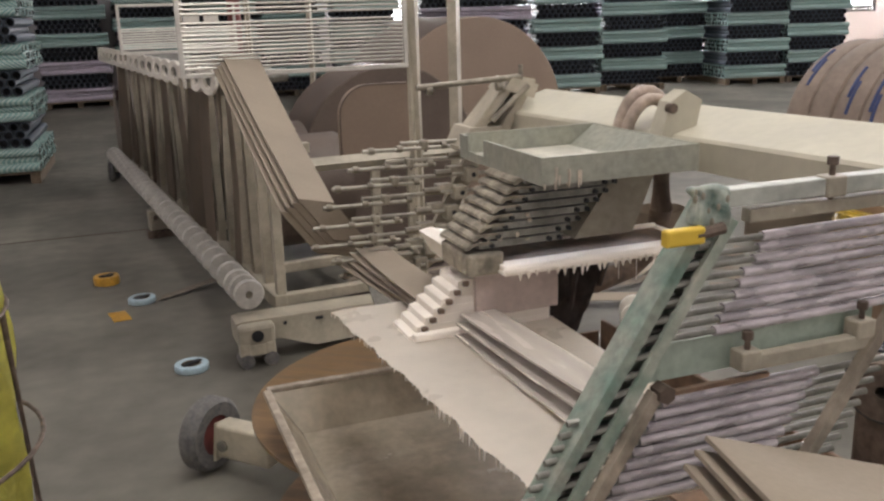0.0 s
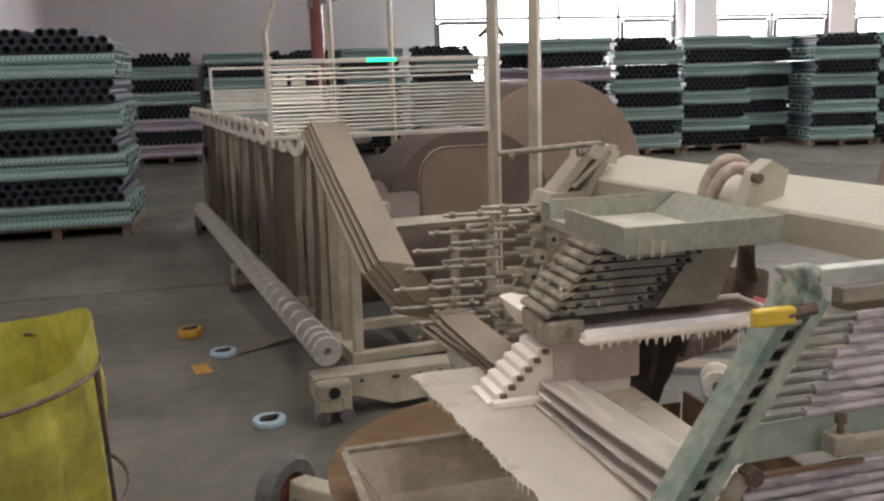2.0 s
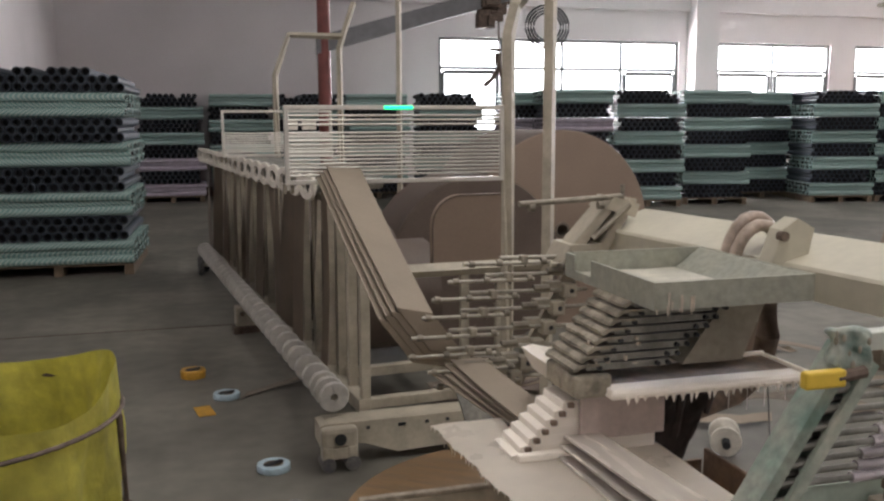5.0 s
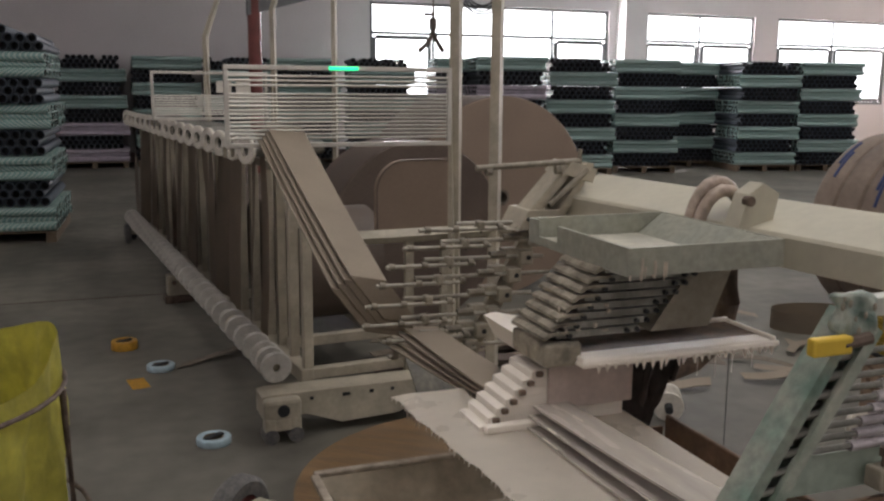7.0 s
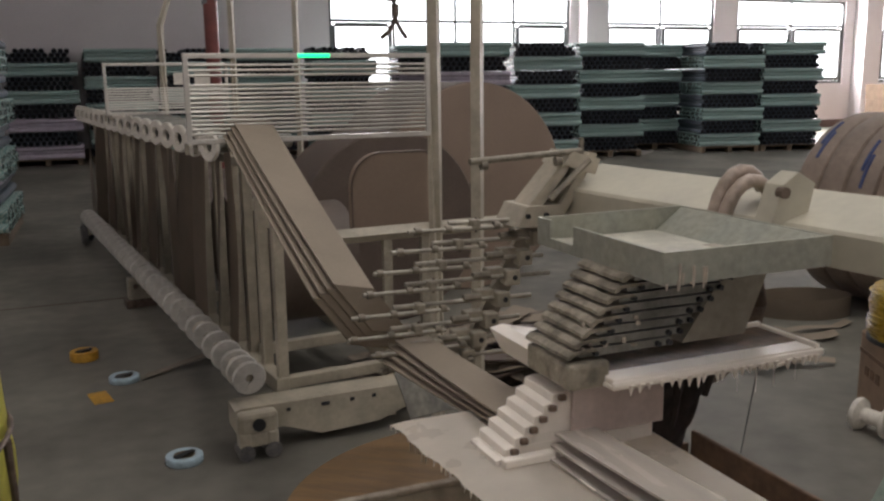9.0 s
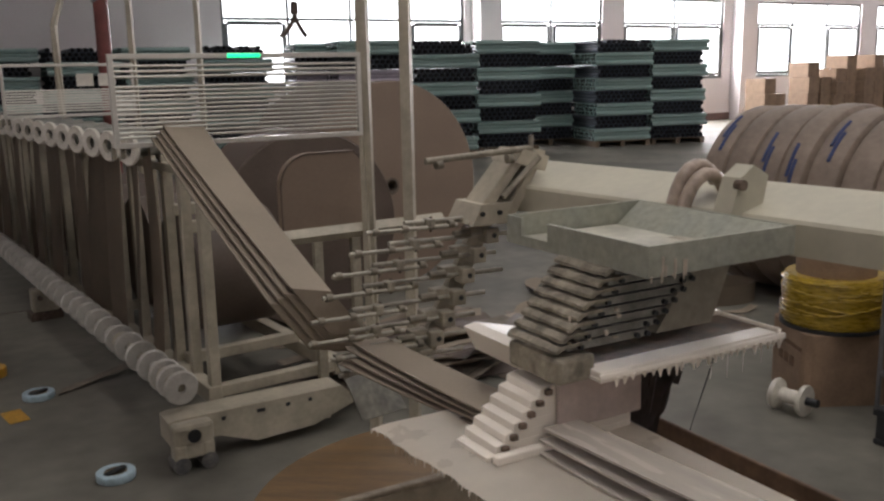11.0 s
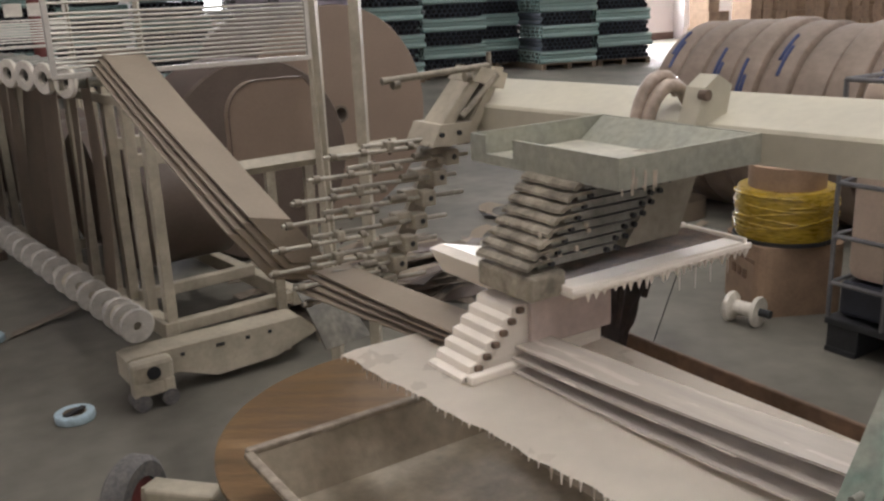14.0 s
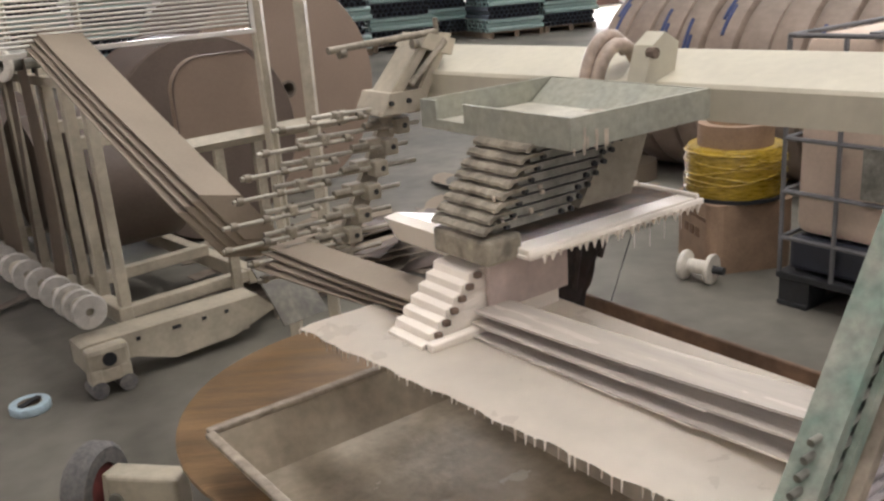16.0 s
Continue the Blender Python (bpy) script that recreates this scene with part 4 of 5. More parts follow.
def spill_sheet():
    """Glue-covered sheet with a wavy dripping edge."""
    t = thing("spill_sheet", "flat sheet flooded with cream white glue, dripping edge", "glue sheet", pose(-0.026, 0, 0))
    bm = nb()
    rows = []
    ny, nx = 60, 14
    for j in range(ny + 1):
        y = 2.325 - j / ny * 1.015
        edge = 0.797 + 0.078 * (2.37 - y) + 0.003 * math.sin(y * 31) + 0.002 * math.sin(y * 83 + 1)
        row = []
        for i in range(nx + 1):
            u = i / nx
            x = edge + (1.25 - edge) * u
            z = 0.843 - (0.003 if i == 0 else 0) + 0.0006 * math.sin(x * 40 + y * 13)
            row.append(bm.verts.new((x, y, z)))
        rows.append(row)
    for a, c in zip(rows, rows[1:]):
        for i in range(nx):
            bm.faces.new((a[i], a[i + 1], c[i + 1], c[i]))
    q = bmesh.ops.solidify(bm, geom=bm.faces[:], thickness=0.008)
    part("glue_surface", bm, GLUE, t, smooth=True)
    for i in range(48):
        y = 2.32 - i / 48 * 0.98 + rng.uniform(-0.006, 0.006)
        edge = 0.797 + 0.078 * (2.37 - y) + 0.003 * math.sin(y * 31) + 0.002 * math.sin(y * 83 + 1)
        ln = rng.uniform(0.004, 0.014) + (0.022 * rng.random() if 1.5 < y < 1.75 or 2.1 < y < 2.25 else 0)
        bm = nb()
        cyl(bm, (edge + 0.001, y, 0.837 - ln * 0.8), (edge + 0.002, y, 0.838), 0.0007, rng.uniform(0.0015, 0.003), n=6)
        part("drip", bm, GLUE if rng.random() < 0.6 else GLUED, t, smooth=True)
    return t


spill_sheet()


def wet_strips():
    """Glued strips leaving the block for the roller comb."""
    t = thing("wet_strips", "wet glued board strips running to the roller comb", "board strips", pose(-0.026, 0, 0))
    for k in range(3):
        a = Vector((1.06 - 0.009 * k, 2.05, 0.889 - 0.02 * k))
        c = Vector((1.09 - 0.016 * k, 1.31, 0.918 - 0.025 * k))
        pts = [a.lerp(c, u / 10) - Vector((0, 0, 0.005 * math.sin(math.pi * u / 10))) for u in range(11)]
        bm = nb()
        ribbon(bm, pts, (1, 0, 0), 0.082, 0.004)
        part("strip", bm, WETSTRIP, t, "shiny strip wet with glue")
        if k < 4:
            # added white streaks: glints on the wet strip put into colour
            for i in range(4):
                bm = nb()
                ln = rng.uniform(0.05, 0.12)
                off = rng.uniform(-0.03, 0.035) if k == 0 else -0.039
                ribbon(bm, [(0, -ln / 2, 0), (0, 0, 0.0006), (0, ln / 2, 0)], (1, 0, 0), rng.uniform(0.003, 0.007), 0.0008)
                o = part("glue_streak", bm, GLUE, t, "thin white streak added for a moving glint on the strip", smooth=True)
                STREAKS.append((o, a, c, off, i / 4))
    return t


wet_strips()


def splash_plate():
    bm = nb()
    box(bm, (0, 0, 0), (0.17, 0.006, 0.24))
    bmesh.ops.subdivide_edges(bm, edges=bm.edges[:], cuts=8, use_grid_fill=True)
    for v in bm.verts:
        v.co.y += 0.014 * noise.noise(v.co * 9)
    return tagged(part("splash_plate", bm, mat("dirty_sheet", (0.17, 0.16, 0.13), 0.5, vary=0.5, scale=14, bump=0.3), m=pose(1.22, 3.3, 0.56, -42, 0, 8), smooth=True), "dirty buckled splash plate leaning under the strips", "plate")


splash_plate()


def side_channel():
    """Brown sheet channel that runs beside the strips."""
    t = thing("side_channel", "brown rusty sheet channel beside the wet strips", "channel", pose(1.45, 2.24, 0))
    bm = nb()
    box(bm, (0.008, -0.66, 0.68), (0.012, 1.32, 0.13), bevel=0.003)
    part("outer_wall", bm, RUSTWOOD, t)
    bm = nb()
    box(bm, (-0.1, -0.66, 0.612), (0.2, 1.32, 0.008))
    part("channel_floor", bm, RUSTWOOD, t)
    bm = nb()
    box(bm, (-0.1, 0.006, 0.665), (0.2, 0.01, 0.1), bevel=0.003)
    part("end_wall", bm, RUSTWOOD, t)
    for y in (-0.15, -1.1):
        bm = nb()
        box(bm, (-0.06, y, 0.304), (0.03, 0.03, 0.608))
        part("leg", bm, IRON, t)
    return t


side_channel()

# ---------------------------------------------------------------- roller comb close to the camera
def roller_comb():
    """Leaning frame of horizontal rollers that wipe the strips."""
    t = thing("roller_comb", "leaning green steel comb with rows of pale rollers", "roller comb", pose(-0.038, 1.295, 0))
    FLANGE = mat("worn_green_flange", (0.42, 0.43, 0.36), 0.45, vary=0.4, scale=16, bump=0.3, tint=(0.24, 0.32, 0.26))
    GAPSHADE = mat("dark_green_paint", (0.09, 0.13, 0.11), 0.55, vary=0.4, scale=16, bump=0.3)
    B, TP = Vector((0.779, 0, 0.81)), Vector((1.075, 0, 1.27))
    d = (TP - B).normalized()
    s = Vector((d.z, 0, -d.x))
    # channel: two flanges, and a back web coloured dark for the shade between
    for o0, o1, y0, y1, mt in ((0.0, 0.006, -0.008, 0.025, GREEN), (0.0, 0.017, -0.018, -0.008, GREEN), (0.034, 0.05, -0.022, -0.014, FLANGE), (0.045, 0.05, -0.014, 0.018, GREEN), (0.006, 0.05, 0.018, 0.025, GAPSHADE)):
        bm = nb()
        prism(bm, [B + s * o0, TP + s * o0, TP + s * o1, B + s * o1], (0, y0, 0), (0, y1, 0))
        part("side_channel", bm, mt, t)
    # holes with pegs
    for k in range(18):
        u = 0.06 + k * 0.05
        p = B.lerp(TP, u) + s * 0.028
        bm = nb()
        cyl(bm, p + Vector((-0.012, -0.012, -0.001)), p + Vector((0.02, -0.01, 0)), 0.0048, n=8)
        bmesh.ops.create_icosphere(bm, subdivisions=1, radius=0.0052, matrix=Matrix.Translation(p + Vector((-0.012, -0.012, -0.001))))
        part("peg", bm, STEEL, t, smooth=True)
    # upper rollers
    for k in range(9):
        z = 1.195 - k * 0.0165
        xl = 1.075 + (z - 1.195) * 0.63 + 0.03
        bm = nb()
        cyl(bm, (xl, 0.055, z), (xl + 0.14, 0.055, z), 0.0045, n=10)
        part("spindle", bm, STEEL, t, smooth=True)
        bm = nb()
        cyl(bm, (xl + 0.115 + 0.004 * (k % 3), 0.055, z), (xl + 0.55, 0.055, z + 0.003), 0.0075, n=12)
        part("roller", bm, SLEEVE, t, smooth=True)
    # middle plate and clamp bars
    bm = nb()
    box(bm, (1.23, 0.067, 1.025), (0.44, 0.008, 0.055))
    part("middle_plate", bm, mat("pale_green_plate", (0.42, 0.5, 0.42), 0.35, vary=0.3, scale=9, bump=0.1, tint=(0.3, 0.36, 0.3)), t, "pale green stained plate")
    bm = nb()
    box(bm, (1.31, 0.035, 1.015), (0.24, 0.02, 0.022), bevel=0.002)
    part("clamp_bar", bm, CREAMD, t)
    bm = nb()
    box(bm, (1.4, 0.04, 1.262), (0.54, 0.026, 0.025), pose(0, 0, 0), bevel=0.002)
    part("top_bar", bm, mat("pale_green_paint", (0.5, 0.52, 0.46), 0.5, vary=0.3, scale=12, bump=0.2), t)
    bm = nb()
    box(bm, (1.36, 0.043, 1.232), (0.36, 0.02, 0.02), bevel=0.002)
    part("second_bar", bm, CREAMD, t)
    for x, z in ((1.32, 1.262), (1.19, 1.02), (1.4, 1.035)):
        bm = nb()
        cyl(bm, (x, 0.035, z - 0.02), (x, 0.035, z + 0.035), 0.0045, n=8)
        cyl(bm, (x, 0.035, z + 0.03), (x, 0.035, z + 0.042), 0.0085, n=6)
        part("set_screw", bm, IRON, t)
        bm = nb()
        box(bm, (x, 0.037, z), (0.035, 0.03, 0.03), bevel=0.003)
        part("clamp", bm, CREAMD, t)
    bm = nb()
    box(bm, (1.14, 0.035, 0.99), (0.18, 0.008, 0.007), pose(0, 0, 0))
    part("rust_strip", bm, RUSTWOOD, t)
    # lower rollers
    for k in range(9):
        z = 0.968 - k * 0.0175
        xl = 1.0 + (z - 0.97) * 0.66
        bm = nb()
        cyl(bm, (xl - 0.09, 0.055, z - 0.004), (xl + 0.48, 0.055, z), 0.005, n=10)
        part("spindle", bm, STEEL, t, smooth=True)
        bm = nb()
        cyl(bm, (xl + 0.06, 0.055, z), (xl + 0.34, 0.055, z), 0.0085, n=12)
        part("roller", bm, SLEEVE, t, smooth=True)
    for x0, z0, x1, z1 in ((1.03, 1.0, 0.9, 0.8), (1.45, 1.06, 1.26, 0.78)):
        bm = nb()
        a, c = Vector((x0, 0.025, z0)), Vector((x1, 0.025, z1))
        e = (a - c).normalized()
        w = Vector((e.z, 0, -e.x)) * 0.009
        prism(bm, [a - w, a + w, c + w, c - w], (0, -0.008, 0), (0, 0.008, 0))
        part("slant_bar", bm, PANRIM, t, "brown stained slanting bar")
    bm = nb()
    cyl(bm, (1.04, 0.01, 1.0), (1.04, 0.035, 1.0), 0.014, n=6)
    part("nut", bm, IRON, t)
    bm = nb()
    box(bm, (1.115, 0.04, 1.255), (0.05, 0.032, 0.05), pose(0, 0, 0), bevel=0.006)
    bmesh.ops.subdivide_edges(bm, edges=bm.edges[:], cuts=5, use_grid_fill=True)
    for v in bm.verts:
        v.co += noise.noise_vector(v.co * 55) * 0.008
    part("head_block", bm, mat("crusted_green", (0.4, 0.43, 0.37), 0.35, vary=0.5, scale=45, bump=0.5, tint=(0.13, 0.2, 0.17)), t, "head block crusted with splashed glue", smooth=True)
    for i in range(7):
        bm = nb()
        p = (1.115 + rng.uniform(-0.035, 0.02), 0.022 + rng.uniform(-0.004, 0.004), 1.25 + rng.uniform(-0.03, 0.03))
        bmesh.ops.create_icosphere(bm, subdivisions=1, radius=rng.uniform(0.002, 0.0045), matrix=Matrix.Translation(p) @ Matrix.Diagonal((1, 0.4, 1.6, 1)))
        part("glue_lump", bm, CREAMD, t, smooth=True)
    bm = nb()
    box(bm, (1.062, 0.02, 1.22), (0.062, 0.016, 0.024), bevel=0.004)
    part("grip", bm, YELLOW, t, "yellow clamp grip")
    bm = nb()
    cyl(bm, (1.08, 0.02, 1.22), (1.125, 0.02, 1.225), 0.009, n=8)
    part("grip_bolt", bm, IRON, t)
    # rollers, plates and bars scaled about a camera eye to fit its view
    eye_at = Vector((0.427, -0.898, 1.507))
    size = Matrix.Translation(eye_at) @ Matrix.Scale(0.945, 4) @ Matrix.Translation(-eye_at)
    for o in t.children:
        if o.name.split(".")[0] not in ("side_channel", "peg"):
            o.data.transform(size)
    return t


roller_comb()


def card_sheets():
    for k in range(3):
        bm = nb()
        box(bm, (0.16, -0.1, 0), (0.34, 0.22, 0.006))
        tagged(part("board_offcut", bm, PAPER, m=pose(0.98 - 0.015 * k, 1.17, 1.0 - 0.016 * k, -4, 14, -16)), "flat grey board offcut on the comb", "board", "offcuts")
    m = thing("drive_motor", "dark dusty drive motor behind the comb", "motor", pose(1.52, 1.4, 0.9))
    bm = nb()
    lathe(bm, [(0.01, -0.08), (0.05, -0.08), (0.06, -0.06), (0.06, 0.05), (0.045, 0.07), (0.02, 0.075), (0.02, 0.1), (0.01, 0.1)], pose(0, 0, 0, 0, 90, 30), 24, closed=True)
    part("motor_body", bm, IRON, m, smooth=True)
    for k in range(6):
        bm = nb()
        lathe(bm, [(0.058, -0.004), (0.066, -0.004), (0.066, 0.004), (0.058, 0.004)], pose(0, 0, 0, 0, 90, 30) @ pose(0, 0, -0.05 + 0.018 * k), 20, closed=True)
        part("cooling_fin", bm, BLACK, m, smooth=True)
    bm = nb()
    box(bm, (0, 0, -0.47), (0.08, 0.08, 0.86), bevel=0.01)
    part("motor_foot", bm, IRON, m)
    bm = nb()
    box(bm, (1.36, 1.12, 0.41), (0.4, 0.22, 0.7), bevel=0.01)
    box(bm, (1.36, 1.12, 0.02), (0.5, 0.34, 0.04), bevel=0.006)
    tagged(part("comb_pedestal", bm, GREEN), "green steel pedestal carrying the roller comb", "pedestal")


card_sheets()


def drip_pan():
    t = thing("drip_pan", "wide sludge-stained sheet pan catching glue", "drip pan")
    x0, x1, y0, y1, z0, z1 = 0.638, 1.3, 0.95, 2.55, 0.47, 0.575
    # sloped sides round a flat bottom
    bm = nb()
    i = 0.07
    bt = [bm.verts.new(p) for p in ((x0 + i, y0 + i, z0), (x1 - i, y0 + i, z0), (x1 - i, y1 - i, z0), (x0 + i, y1 - i, z0))]
    tp = [bm.verts.new(p) for p in ((x0, y0, z1), (x1, y0, z1), (x1, y1, z1), (x0, y1, z1))]
    bm.faces.new(bt)
    for k in range(4):
        bm.faces.new((bt[k], bt[(k + 1) % 4], tp[(k + 1) % 4], tp[k]))
    bmesh.ops.subdivide_edges(bm, edges=bm.edges[:], cuts=6, use_grid_fill=True)
    bmesh.ops.solidify(bm, geom=bm.faces[:], thickness=0.005)
    part("pan_body", bm, PANM, t)
    for c, s in ((((x0 + x1) / 2, y1, z1), (x1 - x0, 0.022, 0.014)), (((x0 + x1) / 2, y0, z1), (x1 - x0, 0.022, 0.014)), ((x0, (y0 + y1) / 2, z1), (0.022, y1 - y0 - 0.024, 0.014)), ((x1, (y0 + y1) / 2, z1), (0.022, y1 - y0 - 0.024, 0.014))):
        bm = nb()
        box(bm, c, s, bevel=0.004)
        part("rim", bm, PANRIM, t)
    return t


drip_pan()


def round_board():
    t = thing("cable_drum", "round veneered wooden board under the pan", "wooden drum")
    bm = nb()
    lathe(bm, [(0.04, 0.43), (0.57, 0.43), (0.58, 0.435), (0.58, 0.445), (0.57, 0.45), (0.04, 0.45)], None, 96, closed=True)
    part("top_flange", bm, WOOD, t, smooth=True)
    bm = nb()
    lathe(bm, [(0.04, 0.06), (0.55, 0.06), (0.55, 0.08), (0.04, 0.08)], None, 64, closed=True)
    part("bottom_flange", bm, WOOD, t, smooth=True)
    bm = nb()
    lathe(bm, [(0.2, 0.0), (0.22, 0.0), (0.22, 0.43), (0.2, 0.43)], None, 32, closed=True)
    part("barrel", bm, RUSTWOOD, t, smooth=True)
    t.matrix_basis = pose(1.185, 2.6, 0, 0, 0, -35)
    # legs that hold the pan on the board
    bm = nb()
    for x in (0.7, 1.2):
        for y in (1.9, 2.3):
            box(bm, (x, y, 0.459), (0.04, 0.04, 0.02))
    for x in (0.75, 1.2):
        box(bm, (x, 1.1, 0.232), (0.05, 0.05, 0.464))
    tagged(part("pan_stand", bm, IRON), "dark iron legs under the pan", "stand")
    return t


round_board()


def trolley_wheel():
    t = thing("trolley_wheel", "grey dusty rubber trolley wheel in a cream fork", "wheel", pose(0.54, 3.3, 0.131, 0, 0, -48))
    rot = pose(0, 0, 0, 0, 90, 0)
    bm = nb()
    lathe(bm, [(0.07, -0.035), (0.115, -0.038), (0.13, -0.022), (0.13, 0.022), (0.115, 0.038), (0.07, 0.035)], rot, 36, closed=True)
    part("tyre", bm, RUBBER, t, smooth=True)
    bm = nb()
    lathe(bm, [(0.012, -0.03), (0.07, -0.026), (0.07, 0.026), (0.012, 0.03)], rot, 24, closed=True)
    part("rim", bm, REDHUB, t, "dull red wheel rim", smooth=True)
    bm = nb()
    prism(bm, [(0.05, -0.05, -0.07), (0.05, 0.05, -0.07), (0.05, 0.05, 0.05), (0.05, -0.03, 0.06)], (0, 0, 0), (0.012, 0, 0))
    box(bm, (0.17, 0.0, 0.0), (0.22, 0.08, 0.12), bevel=0.01)
    part("fork", bm, CREAM, t, "cream steel fork")
    bm = nb()
    cyl(bm, (0.04, -0.0, 0), (0.075, 0.0, 0), 0.014, n=10)
    cyl(bm, (0.09, -0.05, -0.01), (0.09, -0.04, -0.01), 0.02, n=12)
    part("axle", bm, STEEL, t)
    return t


trolley_wheel()


# ---------------------------------------------------------------- things on the floor
def tape_roll(x, y, r, h, material, label):
    bm = nb()
    lathe(bm, [(r * 0.6, 0), (r * 0.97, 0), (r, h * 0.1), (r, h * 0.9), (r * 0.97, h), (r * 0.6, h)], None, 28, closed=True)
    t = thing("tape_roll", label, "tape roll", pose(x, y, 0))
    part("tape", bm, material, t, smooth=True)
    bm = nb()
    lathe(bm, [(r * 0.5, 0.001), (r * 0.59, 0.001), (r * 0.59, h * 0.95), (r * 0.5, h * 0.95)], None, 24, closed=True)
    part("core", bm, PAPEREDGE, t, smooth=True)
    bm = nb()
    box(bm, (0, 0, h + 0.002), (r * 1.3, r * 0.35, 0.004), pose(0, 0, 0, 0, 0, 35))
    part("dark_flap", bm, BLACK, t)
    return t


tape_roll(0.56, 4.27, 0.075, 0.03, TAPEB, "pale blue tape roll lying on the floor")
tape_roll(0.4, 5.42, 0.075, 0.03, TAPEB, "pale blue tape roll lying on the floor farther off")
tape_roll(0.22, 5.9, 0.075, 0.05, TAPEO, "orange tape roll lying on the floor")
bm = nb()
box(bm, (0, 0, 0.002), (0.09, 0.17, 0.003))
tagged(part("orange_stain", bm, TAPEO, m=pose(0.275, 5.2, 0, 0, 0, 10)), "orange adhesive patch stuck to the floor", "patch")
bm = nb()
pts = [(0.5 + 0.5 * u, 5.42 + 0.12 * math.sin(u * 2.5), 0.01 + 0.09 * u * u) for u in [k / 10 for k in range(11)]]
ribbon(bm, pts, (0.3, 1, 0), 0.1, 0.003)
tagged(part("paper_tail", bm, PAPEREDGE), "loose dark board strip trailing over the floor", "paper strip")


def rack_casters():
    w = thing("caster_wheel", "dark rubber caster wheel with a pale hub under the rack", "wheel", pose(0.37, 9.9, 0.12, 0, 0, 5.4))
    rot = pose(0, 0, 0, 0, 90, 0)
    bm = nb()
    lathe(bm, [(0.06, -0.03), (0.105, -0.032), (0.12, -0.02), (0.12, 0.02), (0.105, 0.032), (0.06, 0.03)], rot, 32, closed=True)
    part("tyre", bm, BLACK, w, smooth=True)
    bm = nb()
    lathe(bm, [(0.01, -0.028), (0.06, -0.024), (0.06, 0.024), (0.01, 0.028)], rot, 20, closed=True)
    part("rim", bm, CREAMD, w, "pale metal rim", smooth=True)
    bm = nb()
    cyl(bm, (-0.04, 0, 0), (0.2, 0, 0.02), 0.02, n=12)
    part("axle", bm, CREAMD, w)
    c = thing("rack_foot", "cream steel foot bracket with bolts under the rack", "foot bracket", pose(0.58, 7.02, 0, 0, 0, 5.4))
    bm = nb()
    box(bm, (0.03, 0, 0.13), (0.16, 0.1, 0.15), bevel=0.012)
    part("bracket", bm, CREAMD, c)
    bm = nb()
    box(bm, (0.03, 0, 0.028), (0.2, 0.12, 0.055), bevel=0.006)
    part("pad", bm, IRON, c)
    for x in (-0.005, 0.06):
        bm = nb()
        cyl(bm, (x, -0.065, 0.15), (x, -0.045, 0.15), 0.016, n=8)
        part("bolt", bm, IRON, c)


rack_casters()


def waste_bag():
    t = thing("waste_bag", "yellow woven waste bag hung open in an iron ring stand", "waste bag", pose(-0.22, 2.27, -0.03))
    R = 0.3
    n = 72
    bm = nb()
    rows = []
    for j in range(26):
        z = 1.05 - j * 0.042
        row = []
        for k in range(n):
            a = 2 * math.pi * k / n
            fold = 0.012 * math.sin(7 * a + j * 0.25) + 0.009 * math.sin(13 * a - j * 0.4) + 0.006 * math.sin(23 * a + j * 0.9)
            r = R * (1.02 - 0.10 * j / 25) + fold * min(1, j / 4 + 0.2)
            zz = z + (0.018 * math.sin(3 * a + 0.4) + 0.03 * max(0, math.cos(a - 0.15)) ** 8) * max(0, 1 - j / 5)
            if j == 25:
                r *= 0.9
            row.append(bm.verts.new((r * math.cos(a), r * math.sin(a), max(zz, 0.05))))
        rows.append(row)
    for a, c in zip(rows, rows[1:]):
        for k in range(n):
            bm.faces.new((a[k], a[(k + 1) % n], c[(k + 1) % n], c[k]))
    bm.faces.new(rows[-1])
    bmesh.ops.solidify(bm, geom=bm.faces[:], thickness=0.002)
    part("bag", bm, BAG, t, smooth=True)

    def ring(r, z, cx=0.0):
        pts = [(cx + r * math.cos(2 * math.pi * k / 40), r * math.sin(2 * math.pi * k / 40), z) for k in range(41)]
        bm = nb()
        pipe(bm, pts, 0.005, n=8)
        return bm

    part("ring", ring(R + 0.018, 1.0), IRON, t, smooth=True)
    part("ring", ring(R + 0.05, 0.72), IRON, t, smooth=True)
    for a in (-75, -10, 100, 200):
        c, s_ = math.cos(radians(a)), math.sin(radians(a))
        bm = nb()
        pipe(bm, [((R + 0.02) * c, (R + 0.02) * s_, 1.0), ((R + 0.035) * c, (R + 0.035) * s_, 0.5), ((R + 0.02) * c, (R + 0.02) * s_, 0.0)], 0.007, n=8)
        part("leg", bm, IRON, t, smooth=True)
    return t


waste_bag()


